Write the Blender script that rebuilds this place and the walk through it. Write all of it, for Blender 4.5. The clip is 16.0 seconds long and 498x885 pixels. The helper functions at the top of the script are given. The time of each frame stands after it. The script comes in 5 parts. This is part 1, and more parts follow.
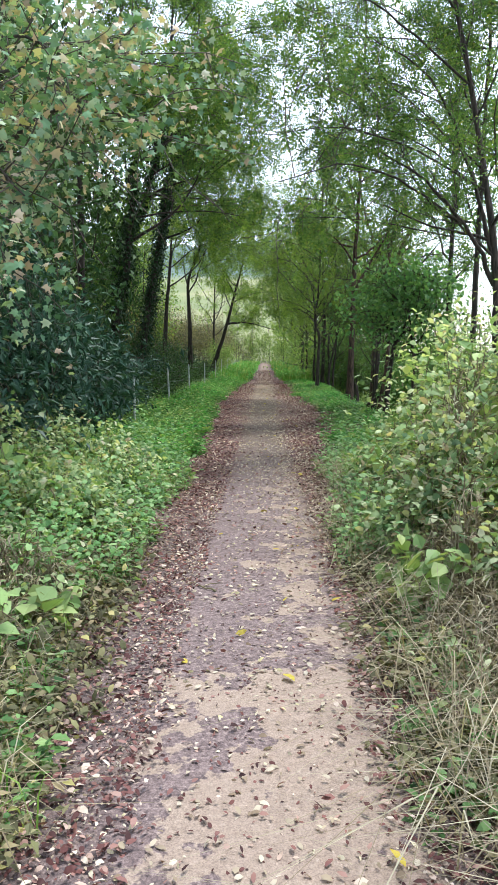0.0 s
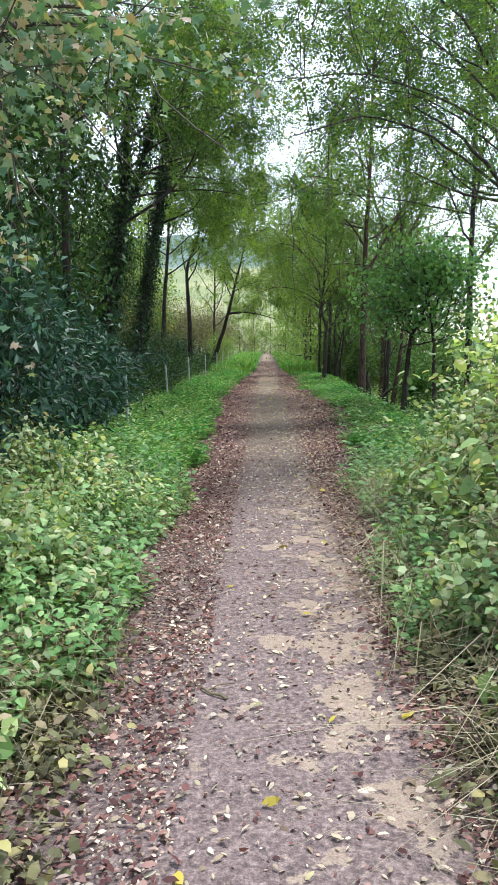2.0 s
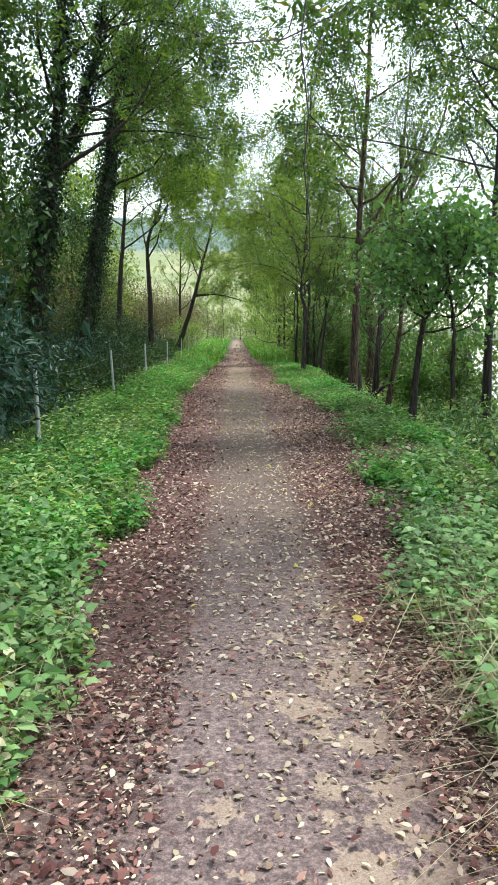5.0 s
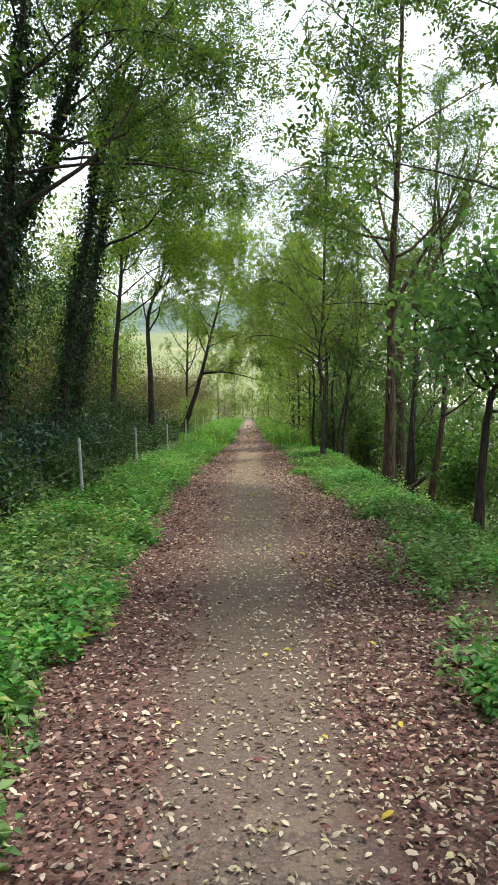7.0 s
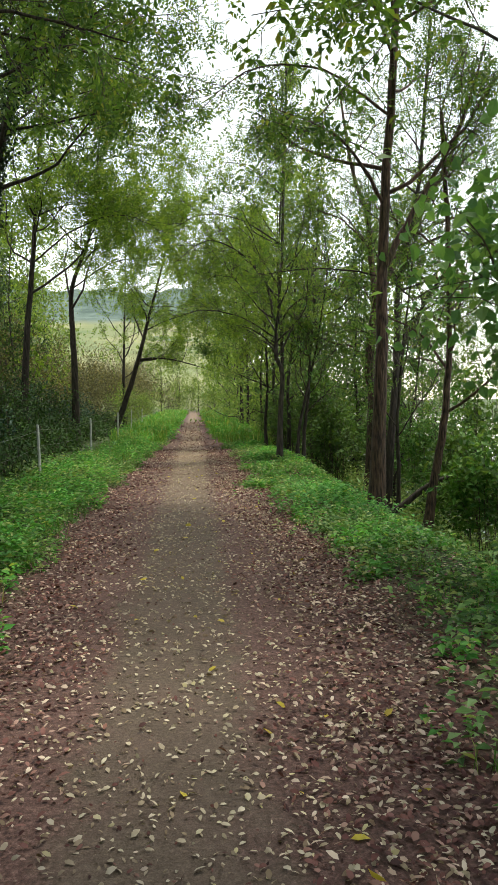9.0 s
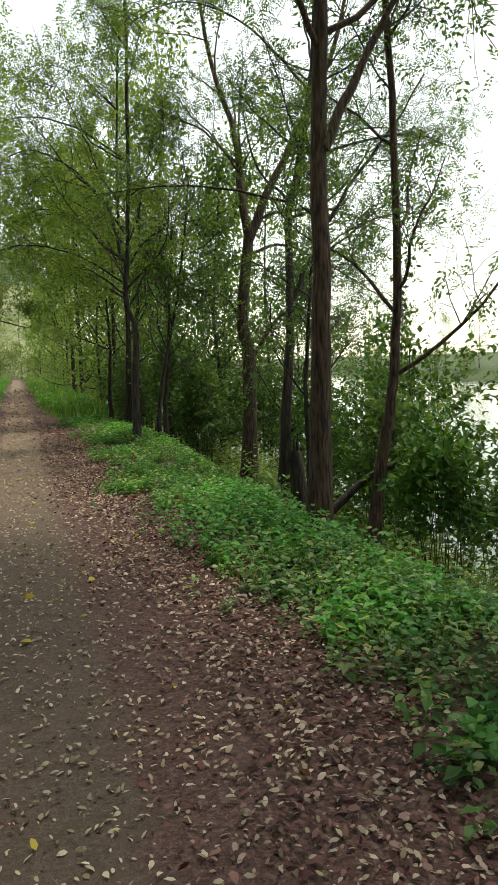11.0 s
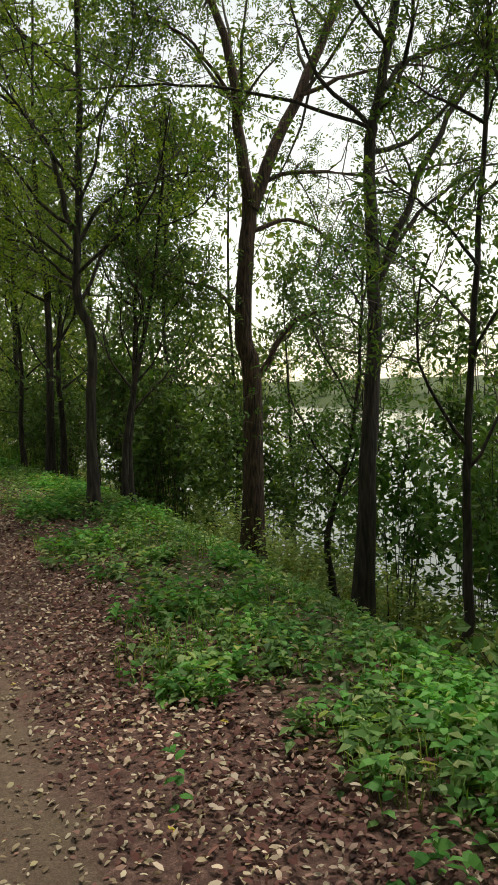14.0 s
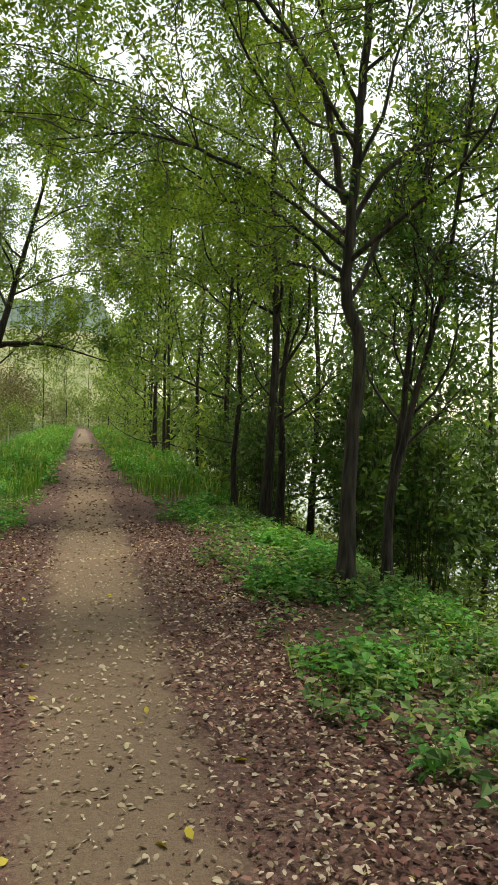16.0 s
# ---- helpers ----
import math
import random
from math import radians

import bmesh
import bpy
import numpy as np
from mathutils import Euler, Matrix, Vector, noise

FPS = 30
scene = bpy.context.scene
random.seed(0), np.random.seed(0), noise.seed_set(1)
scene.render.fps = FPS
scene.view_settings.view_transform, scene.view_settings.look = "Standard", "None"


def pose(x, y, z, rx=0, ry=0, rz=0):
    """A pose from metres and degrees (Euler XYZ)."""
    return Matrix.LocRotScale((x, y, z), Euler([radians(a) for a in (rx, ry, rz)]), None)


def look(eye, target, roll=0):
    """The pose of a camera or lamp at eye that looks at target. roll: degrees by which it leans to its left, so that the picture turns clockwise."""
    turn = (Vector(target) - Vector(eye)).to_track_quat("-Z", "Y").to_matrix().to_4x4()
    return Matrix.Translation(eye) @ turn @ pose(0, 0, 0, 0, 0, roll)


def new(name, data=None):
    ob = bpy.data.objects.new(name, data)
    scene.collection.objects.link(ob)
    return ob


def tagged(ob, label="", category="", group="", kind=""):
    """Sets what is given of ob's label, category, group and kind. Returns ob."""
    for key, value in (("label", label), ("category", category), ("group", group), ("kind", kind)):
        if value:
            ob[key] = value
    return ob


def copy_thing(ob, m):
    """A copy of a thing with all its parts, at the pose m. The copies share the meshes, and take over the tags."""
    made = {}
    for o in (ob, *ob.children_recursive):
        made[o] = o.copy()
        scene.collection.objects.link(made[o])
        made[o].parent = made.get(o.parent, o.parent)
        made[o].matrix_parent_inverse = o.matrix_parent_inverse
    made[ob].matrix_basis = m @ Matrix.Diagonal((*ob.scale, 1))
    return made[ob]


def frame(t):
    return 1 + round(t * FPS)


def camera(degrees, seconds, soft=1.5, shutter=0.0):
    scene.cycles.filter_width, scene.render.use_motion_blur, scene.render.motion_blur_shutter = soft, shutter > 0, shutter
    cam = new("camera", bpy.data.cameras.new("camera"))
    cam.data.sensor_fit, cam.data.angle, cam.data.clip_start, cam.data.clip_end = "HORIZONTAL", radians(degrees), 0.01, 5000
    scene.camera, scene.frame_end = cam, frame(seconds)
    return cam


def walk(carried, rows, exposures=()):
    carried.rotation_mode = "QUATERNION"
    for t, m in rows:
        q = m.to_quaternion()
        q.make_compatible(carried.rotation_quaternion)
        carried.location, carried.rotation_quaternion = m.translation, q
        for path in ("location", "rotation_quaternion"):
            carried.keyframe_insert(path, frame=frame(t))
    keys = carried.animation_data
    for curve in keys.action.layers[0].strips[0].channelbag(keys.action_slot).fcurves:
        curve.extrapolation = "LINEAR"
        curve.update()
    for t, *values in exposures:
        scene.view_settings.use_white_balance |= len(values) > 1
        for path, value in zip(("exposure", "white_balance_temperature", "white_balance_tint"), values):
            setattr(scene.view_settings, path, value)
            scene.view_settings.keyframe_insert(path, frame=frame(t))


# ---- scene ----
cam = camera(36.43, 16.0, soft=1.3)
PATH = [
    (0.0, pose(0.005, 0.000, 1.505, 83.16, 0.05, 1.19)),
    (0.5, pose(-0.047, 0.442, 1.504, 83.01, -0.18, 1.67)),
    (1.0, pose(-0.083, 0.814, 1.502, 83.08, -0.09, 1.91)),
    (1.5, pose(-0.133, 1.174, 1.528, 83.20, 0.26, 1.71)),
    (2.0, pose(-0.120, 1.559, 1.514, 82.46, 0.76, 1.23)),
    (2.5, pose(-0.214, 2.109, 1.492, 81.37, 0.55, 1.00)),
    (3.0, pose(-0.292, 2.696, 1.501, 80.89, 0.15, 0.77)),
    (3.5, pose(-0.314, 3.378, 1.508, 80.69, -0.04, -0.20)),
    (3.7, pose(-0.299, 3.691, 1.501, 80.77, 0.17, -0.69)),
    (5.8, pose(-0.084, 6.525, 1.481, 82.97, 0.18, -1.11)),
    (6.0, pose(-0.054, 6.884, 1.473, 83.65, 0.27, -0.89)),
    (6.5, pose(-0.034, 7.833, 1.473, 85.58, 0.33, -0.40)),
    (7.0, pose(-0.048, 8.856, 1.507, 87.35, 0.65, -0.10)),
    (7.5, pose(-0.102, 9.872, 1.502, 87.70, 0.76, -0.72)),
    (8.0, pose(-0.065, 10.981, 1.494, 87.05, 0.80, -2.36)),
    (8.5, pose(0.020, 11.921, 1.490, 86.65, 0.53, -3.85)),
    (9.0, pose(0.089, 12.836, 1.505, 86.69, 0.31, -4.13)),
    (9.5, pose(0.078, 13.810, 1.495, 85.96, -0.51, -4.06)),
    (10.0, pose(0.011, 14.732, 1.509, 84.75, -1.49, -4.89)),
    (10.2, pose(0.006, 15.162, 1.513, 84.38, -1.02, -7.88)),
    (12.3, pose(0.050, 19.174, 1.483, 84.29, 2.70, -21.63)),
    (12.5, pose(0.051, 19.603, 1.474, 84.63, 2.84, -22.85)),
    (13.0, pose(-0.077, 20.370, 1.500, 85.16, 2.67, -24.92)),
    (13.5, pose(-0.148, 21.158, 1.528, 85.61, 2.36, -26.18)),
    (14.0, pose(-0.201, 21.976, 1.514, 85.39, 1.89, -26.41)),
    (14.5, pose(-0.208, 22.733, 1.498, 85.00, 1.41, -25.95)),
    (15.0, pose(-0.151, 23.462, 1.504, 85.45, 0.61, -24.21)),
    (15.5, pose(-0.147, 24.134, 1.492, 86.49, -0.69, -20.92)),
    (16.0, pose(-0.171, 24.781, 1.495, 88.07, -1.30, -12.51)),
]
EXPOSURES = [(0.0, 1.68, 6100, 7), (3.5, 1.83, 6100, 6), (6.0, 1.85, 6600, 5), (7.0, 1.68, 6850, 4), (8.0, 1.55, 7050, 4), (9.0, 1.38, 7250, 3), (10.0, 1.35, 7200, 4), (12.5, 0.7, 7750, 1), (14.5, 0.7, 7950, 5), (15.5, 0.74, 8000, 4), (16.0, 1.15, 7900, 1)]
walk(cam, PATH, EXPOSURES)

# ---- light ----
world = bpy.data.worlds.new("overcast_sky")
scene.world = world
world.use_nodes = True
wn, wl = world.node_tree.nodes, world.node_tree.links
sky = wn.new("ShaderNodeTexSky")
sky.sky_type = "NISHITA"
sky.sun_disc = False
sky.sun_elevation = radians(72)
sky.sun_rotation = radians(63)
sky.dust_density = 0.3
sky.air_density = 1.2
grey = wn.new("ShaderNodeHueSaturation")
grey.inputs["Saturation"].default_value = 0.42
wl.new(sky.outputs["Color"], grey.inputs["Color"])
wl.new(grey.outputs["Color"], wn["Background"].inputs["Color"])
wn["Background"].inputs["Strength"].default_value = 0.125
sun = new("sun", bpy.data.lights.new("sun", "SUN"))
sun.data.energy = 1.5
sun.data.angle = radians(14)
sun.data.color = (1.0, 0.97, 0.92)
sun.matrix_world = look((8, 14, 28), (0, 10, 0))

# ---- materials ----
def nodes_of(name):
    m = bpy.data.materials.new(name)
    m.use_nodes = True
    t = m.node_tree
    return m, t.nodes, t.links, t.nodes["Principled BSDF"]


def ramp(n, stops, mode="LINEAR"):
    r = n.new("ShaderNodeValToRGB")
    r.color_ramp.interpolation = mode
    e = r.color_ramp.elements
    while len(e) < len(stops):
        e.new(0.5)
    for i, (p, c) in enumerate(stops):
        e[i].position = p
        e[i].color = (*c, 1)
    return r


def noise_tex(n, l, scale, detail=4.0, rough=0.55, coord="Object"):
    co = n.new("ShaderNodeTexCoord")
    t = n.new("ShaderNodeTexNoise")
    t.inputs["Scale"].default_value = scale
    t.inputs["Detail"].default_value = detail
    t.inputs["Roughness"].default_value = rough
    l.new(co.outputs[coord], t.inputs["Vector"])
    return t


def mixer(n, l, a, b, fac, blend="MIX"):
    x = n.new("ShaderNodeMix")
    x.data_type, x.blend_type = "RGBA", blend
    for sock, val in ((x.inputs[6], a), (x.inputs[7], b), (x.inputs[0], fac)):
        if isinstance(val, bpy.types.NodeSocket):
            l.new(val, sock)
        elif isinstance(val, tuple):
            sock.default_value = (*val, 1)
        else:
            sock.default_value = val
    return x.outputs[2]


def math_node(n, l, op, a, b=None, c=None):
    x = n.new("ShaderNodeMath")
    x.operation = op
    for sock, val in zip(x.inputs, (a, b, c)):
        if isinstance(val, bpy.types.NodeSocket):
            l.new(val, sock)
        elif val is not None:
            sock.default_value = val
    return x.outputs[0]


def bump(n, l, height, dist, bsdf, strength=0.6):
    b = n.new("ShaderNodeBump")
    b.inputs["Strength"].default_value = strength
    b.inputs["Distance"].default_value = dist
    l.new(height, b.inputs["Height"])
    l.new(b.outputs[0], bsdf.inputs["Normal"])


def leaf_mat(name, stops, through_light=0.35, rough=0.5, mode="LINEAR", patch=0.35):
    """Leaves: each leaf its own shade, and slow drifts of shade through a crown."""
    m, n, l, p = nodes_of(name)
    geo = n.new("ShaderNodeNewGeometry")
    r = ramp(n, stops, mode)
    l.new(geo.outputs["Random Per Island"], r.inputs[0])
    big = noise_tex(n, l, 1.3, 3.0)
    shade = ramp(n, [(0.3, (1 - patch,) * 3), (0.7, (1 + patch, 1 + patch, 1 + patch * 0.6))])
    l.new(big.outputs["Fac"], shade.inputs[0])
    col = mixer(n, l, r.outputs[0], shade.outputs[0], 1.0, "MULTIPLY")
    l.new(col, p.inputs["Base Color"])
    p.inputs["Roughness"].default_value = rough
    p.inputs["Specular IOR Level"].default_value = 0.22
    tr = n.new("ShaderNodeBsdfTranslucent")
    warm = mixer(n, l, col, (1.25, 1.2, 0.5), 1.0, "MULTIPLY")
    l.new(warm, tr.inputs["Color"])
    mx = n.new("ShaderNodeMixShader")
    mx.inputs[0].default_value = through_light
    l.new(p.outputs[0], mx.inputs[1])
    l.new(tr.outputs[0], mx.inputs[2])
    l.new(mx.outputs[0], n["Material Output"].inputs["Surface"])
    return m


def bark_mat(name, dark, light, ridge=14.0):
    m, n, l, p = nodes_of(name)
    co = n.new("ShaderNodeTexCoord")
    mp = n.new("ShaderNodeMapping")
    mp.inputs["Scale"].default_value = (1, 1, 0.16)
    l.new(co.outputs["Object"], mp.inputs["Vector"])
    t = n.new("ShaderNodeTexNoise")
    t.inputs["Scale"].default_value = ridge * 2.2
    t.inputs["Detail"].default_value = 6
    l.new(mp.outputs[0], t.inputs["Vector"])
    r = ramp(n, [(0.35, dark), (0.68, light)])
    l.new(t.outputs["Fac"], r.inputs[0])
    s = noise_tex(n, l, 2.4, 3)
    moss = ramp(n, [(0.5, (1, 1, 1)), (0.72, (0.75, 0.95, 0.6))])
    l.new(s.outputs["Fac"], moss.inputs[0])
    l.new(mixer(n, l, r.outputs[0], moss.outputs[0], 1.0, "MULTIPLY"), p.inputs["Base Color"])
    p.inputs["Roughness"].default_value = 0.9
    bump(n, l, t.outputs["Fac"], 0.03, p, 0.9)
    return m


def plain_mat(name, a, b, scale, rough=0.8, dist=0.004):
    m, n, l, p = nodes_of(name)
    t = noise_tex(n, l, scale, 5)
    r = ramp(n, [(0.3, a), (0.7, b)])
    l.new(t.outputs["Fac"], r.inputs[0])
    l.new(r.outputs[0], p.inputs["Base Color"])
    p.inputs["Roughness"].default_value = rough
    bump(n, l, t.outputs["Fac"], dist, p)
    return m


# canopy, shrub and herb leaves
M_LOCUST = leaf_mat("locust_leaf", [(0, (0.05, 0.105, 0.035)), (0.5, (0.09, 0.17, 0.05)), (0.9, (0.14, 0.22, 0.06)), (1, (0.22, 0.24, 0.07))], 0.5)
M_YELLOWISH = leaf_mat("yellowish_leaf", [(0, (0.092, 0.1652, 0.033)), (0.6, (0.161, 0.2596, 0.0495)), (1, (0.253, 0.3304, 0.077))], 0.5)
M_DARK = leaf_mat("dark_leaf", [(0, (0.016, 0.045, 0.034)), (0.6, (0.032, 0.078, 0.055)), (1, (0.06, 0.12, 0.08))], 0.2, 0.42)
M_IVY = leaf_mat("ivy_leaf", [(0, (0.013, 0.032, 0.013)), (0.7, (0.025, 0.055, 0.02)), (1, (0.05, 0.08, 0.03))], 0.15, 0.4)
M_MAPLE = leaf_mat("maple_leaf", [(0, (0.08, 0.17, 0.1)), (0.4, (0.16, 0.27, 0.16)), (0.72, (0.34, 0.42, 0.29)), (0.82, (0.36, 0.26, 0.2)), (0.94, (0.5, 0.42, 0.36)), (1, (0.46, 0.44, 0.2))], 0.3)
M_BROAD = leaf_mat("broad_leaf", [(0, (0.05, 0.14, 0.035)), (0.6, (0.09, 0.2, 0.05)), (1, (0.17, 0.29, 0.09))], 0.35)
M_BRAMBLE = leaf_mat("bramble_leaf", [(0, (0.08, 0.15, 0.07)), (0.3, (0.24, 0.35, 0.17)), (0.65, (0.44, 0.53, 0.31)), (0.9, (0.62, 0.64, 0.46)), (1, (0.44, 0.34, 0.25))], 0.45)
M_VINE = leaf_mat("vine_leaf", [(0, (0.17, 0.28, 0.1)), (0.6, (0.3, 0.42, 0.18)), (1, (0.46, 0.52, 0.22))], 0.35)
M_HERB = leaf_mat("herb_leaf", [(0, (0.0499, 0.1901, 0.041)), (0.5, (0.1097, 0.3354, 0.0819)), (0.9, (0.1995, 0.4696, 0.1404)), (1, (0.399, 0.4472, 0.1404))], 0.4)
M_HERB2 = leaf_mat("dull_herb_leaf", [(0, (0.055, 0.125, 0.048)), (0.5, (0.143, 0.275, 0.096)), (0.85, (0.264, 0.4125, 0.18)), (1, (0.44, 0.475, 0.24))], 0.38)
M_GRASS = leaf_mat("grass_blade", [(0, (0.0756, 0.2028, 0.033)), (0.6, (0.126, 0.2808, 0.0462)), (0.85, (0.2142, 0.312, 0.0792)), (1, (0.441, 0.468, 0.2112))], 0.35)
M_DRY = leaf_mat("dry_stalk", [(0, (0.14, 0.11, 0.075)), (0.6, (0.3, 0.25, 0.18)), (1, (0.46, 0.42, 0.33))], 0.2, 0.8)
M_REED = leaf_mat("reed_blade", [(0, (0.14, 0.17, 0.04)), (0.6, (0.24, 0.25, 0.07)), (1, (0.38, 0.34, 0.14))], 0.4)
M_LITTER = leaf_mat("dead_leaf", [(0, (0.04, 0.02, 0.022)), (0.35, (0.115, 0.046, 0.045)), (0.6, (0.21, 0.096, 0.09)), (0.78, (0.34, 0.2, 0.18)), (0.9, (0.5, 0.38, 0.33)), (1, (0.64, 0.53, 0.47))], 0.1, 0.75)
M_PALE = leaf_mat("pale_dead_leaf", [(0, (0.2, 0.14, 0.1)), (0.3, (0.36, 0.29, 0.22)), (0.85, (0.55, 0.48, 0.4)), (1, (0.48, 0.42, 0.24))], 0.1, 0.7)
M_YELLOW = leaf_mat("yellow_dead_leaf", [(0, (0.42, 0.32, 0.06)), (1, (0.6, 0.5, 0.08))], 0.15, 0.6)
M_FAR = leaf_mat("far_leaf", [(0, (0.104, 0.182, 0.06)), (0.6, (0.182, 0.273, 0.09)), (1, (0.286, 0.351, 0.132))], 0.5)
M_SAPLING = leaf_mat("sapling_leaf", [(0, (0.0825, 0.187, 0.0825)), (0.6, (0.132, 0.275, 0.1155)), (1, (0.242, 0.396, 0.176))], 0.5)
M_FRESH = leaf_mat("fresh_pale_leaf", [(0, (0.1, 0.21, 0.08)), (0.6, (0.18, 0.32, 0.13)), (1, (0.3, 0.43, 0.21))], 0.35)
M_WITHER = leaf_mat("withered_leaf", [(0, (0.07, 0.065, 0.04)), (0.4, (0.13, 0.13, 0.07)), (0.7, (0.2, 0.2, 0.1)), (0.9, (0.3, 0.24, 0.15)), (1, (0.42, 0.38, 0.16))], 0.2, 0.7)
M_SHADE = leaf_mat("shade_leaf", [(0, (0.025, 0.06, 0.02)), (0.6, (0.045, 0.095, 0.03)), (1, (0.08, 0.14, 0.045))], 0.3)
M_UNDER = leaf_mat("understorey_leaf", [(0, (0.05, 0.1, 0.035)), (0.6, (0.085, 0.16, 0.05)), (1, (0.15, 0.23, 0.075))], 0.4)
M_THICKET = leaf_mat("thicket_leaf", [(0, (0.0715, 0.078, 0.039)), (0.5, (0.13, 0.1235, 0.065)), (0.8, (0.182, 0.169, 0.078)), (1, (0.247, 0.195, 0.117))], 0.3)
M_BARK = bark_mat("brown_bark", (0.013, 0.0095, 0.0075), (0.064, 0.045, 0.035))
M_BARK_RED = bark_mat("reddish_bark", (0.02, 0.012, 0.009), (0.14, 0.08, 0.055), 18)
M_BARK_GREY = bark_mat("grey_bark", (0.016, 0.012, 0.01), (0.085, 0.066, 0.052), 10)
M_TWIG = plain_mat("twig", (0.03, 0.022, 0.016), (0.09, 0.07, 0.05), 30)
M_CANE = plain_mat("cane", (0.08, 0.08, 0.035), (0.2, 0.15, 0.08), 20)
M_POST = plain_mat("whitewashed_post", (0.3, 0.31, 0.29), (0.52, 0.53, 0.5), 14, 0.7)
M_WIRE = plain_mat("dull_wire", (0.1, 0.1, 0.095), (0.22, 0.21, 0.2), 60, 0.45)
M_WIRE.node_tree.nodes["Principled BSDF"].inputs["Metallic"].default_value = 0.8


def ground_material():
    m, n, l, p = nodes_of("soil_and_litter")
    fine = noise_tex(n, l, 26, 6, 0.65)
    mid = noise_tex(n, l, 3.2, 5, 0.6)
    soil = ramp(n, [(0.3, (0.036, 0.02, 0.017)), (0.5, (0.11, 0.056, 0.048)), (0.68, (0.23, 0.138, 0.115))])
    l.new(fine.outputs["Fac"], soil.inputs[0])
    ashen = ramp(n, [(0.3, (0.055, 0.04, 0.038)), (0.5, (0.14, 0.098, 0.093)), (0.68, (0.3, 0.225, 0.2))])
    l.new(fine.outputs["Fac"], ashen.inputs[0])
    green = ramp(n, [(0.35, (0.035, 0.06, 0.018)), (0.7, (0.09, 0.12, 0.035))])
    l.new(fine.outputs["Fac"], green.inputs[0])
    co = n.new("ShaderNodeTexCoord")
    sep = n.new("ShaderNodeSeparateXYZ")
    l.new(co.outputs["Object"], sep.inputs[0])
    off = math_node(n, l, "ABSOLUTE", math_node(n, l, "SUBTRACT", sep.outputs[0], 0.05))
    wob = math_node(n, l, "MULTIPLY_ADD", mid.outputs["Fac"], 1.2, -0.6)
    edge = n.new("ShaderNodeMapRange")
    edge.inputs[1].default_value, edge.inputs[2].default_value = 1.25, 2.1
    l.new(math_node(n, l, "ADD", off, wob), edge.inputs[0])
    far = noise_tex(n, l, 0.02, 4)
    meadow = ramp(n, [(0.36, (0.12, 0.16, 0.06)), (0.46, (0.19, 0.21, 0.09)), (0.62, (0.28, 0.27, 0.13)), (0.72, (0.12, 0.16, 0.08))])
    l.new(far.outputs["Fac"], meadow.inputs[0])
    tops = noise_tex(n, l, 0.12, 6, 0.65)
    # wooded ridge: the haze of distance is put into this muted blue-green
    hazed_wood = ramp(n, [(0.38, (0.05, 0.085, 0.07)), (0.62, (0.13, 0.18, 0.15))])
    l.new(tops.outputs["Fac"], hazed_wood.inputs[0])
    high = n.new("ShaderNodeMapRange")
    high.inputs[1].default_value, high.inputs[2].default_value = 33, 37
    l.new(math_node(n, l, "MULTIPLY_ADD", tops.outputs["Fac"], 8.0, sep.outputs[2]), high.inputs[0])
    hill = mixer(n, l, meadow.outputs[0], hazed_wood.outputs[0], high.outputs[0])
    begin = n.new("ShaderNodeMapRange")
    begin.inputs[1].default_value, begin.inputs[2].default_value = 5.5, 9.5
    l.new(sep.outputs[1], begin.inputs[0])
    bed = mixer(n, l, ashen.outputs[0], soil.outputs[0], begin.outputs[0])
    col = mixer(n, l, bed, green.outputs[0], edge.outputs[0])
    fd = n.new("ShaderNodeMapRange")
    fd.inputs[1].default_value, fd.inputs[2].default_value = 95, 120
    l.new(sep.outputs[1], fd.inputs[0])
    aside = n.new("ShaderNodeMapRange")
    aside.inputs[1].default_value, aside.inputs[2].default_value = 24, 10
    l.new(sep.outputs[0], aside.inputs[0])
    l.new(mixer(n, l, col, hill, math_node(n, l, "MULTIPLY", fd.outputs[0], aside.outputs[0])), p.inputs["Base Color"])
    p.inputs["Roughness"].default_value = 0.95
    bump(n, l, fine.outputs["Fac"], 0.03, p, 0.8)
    return m


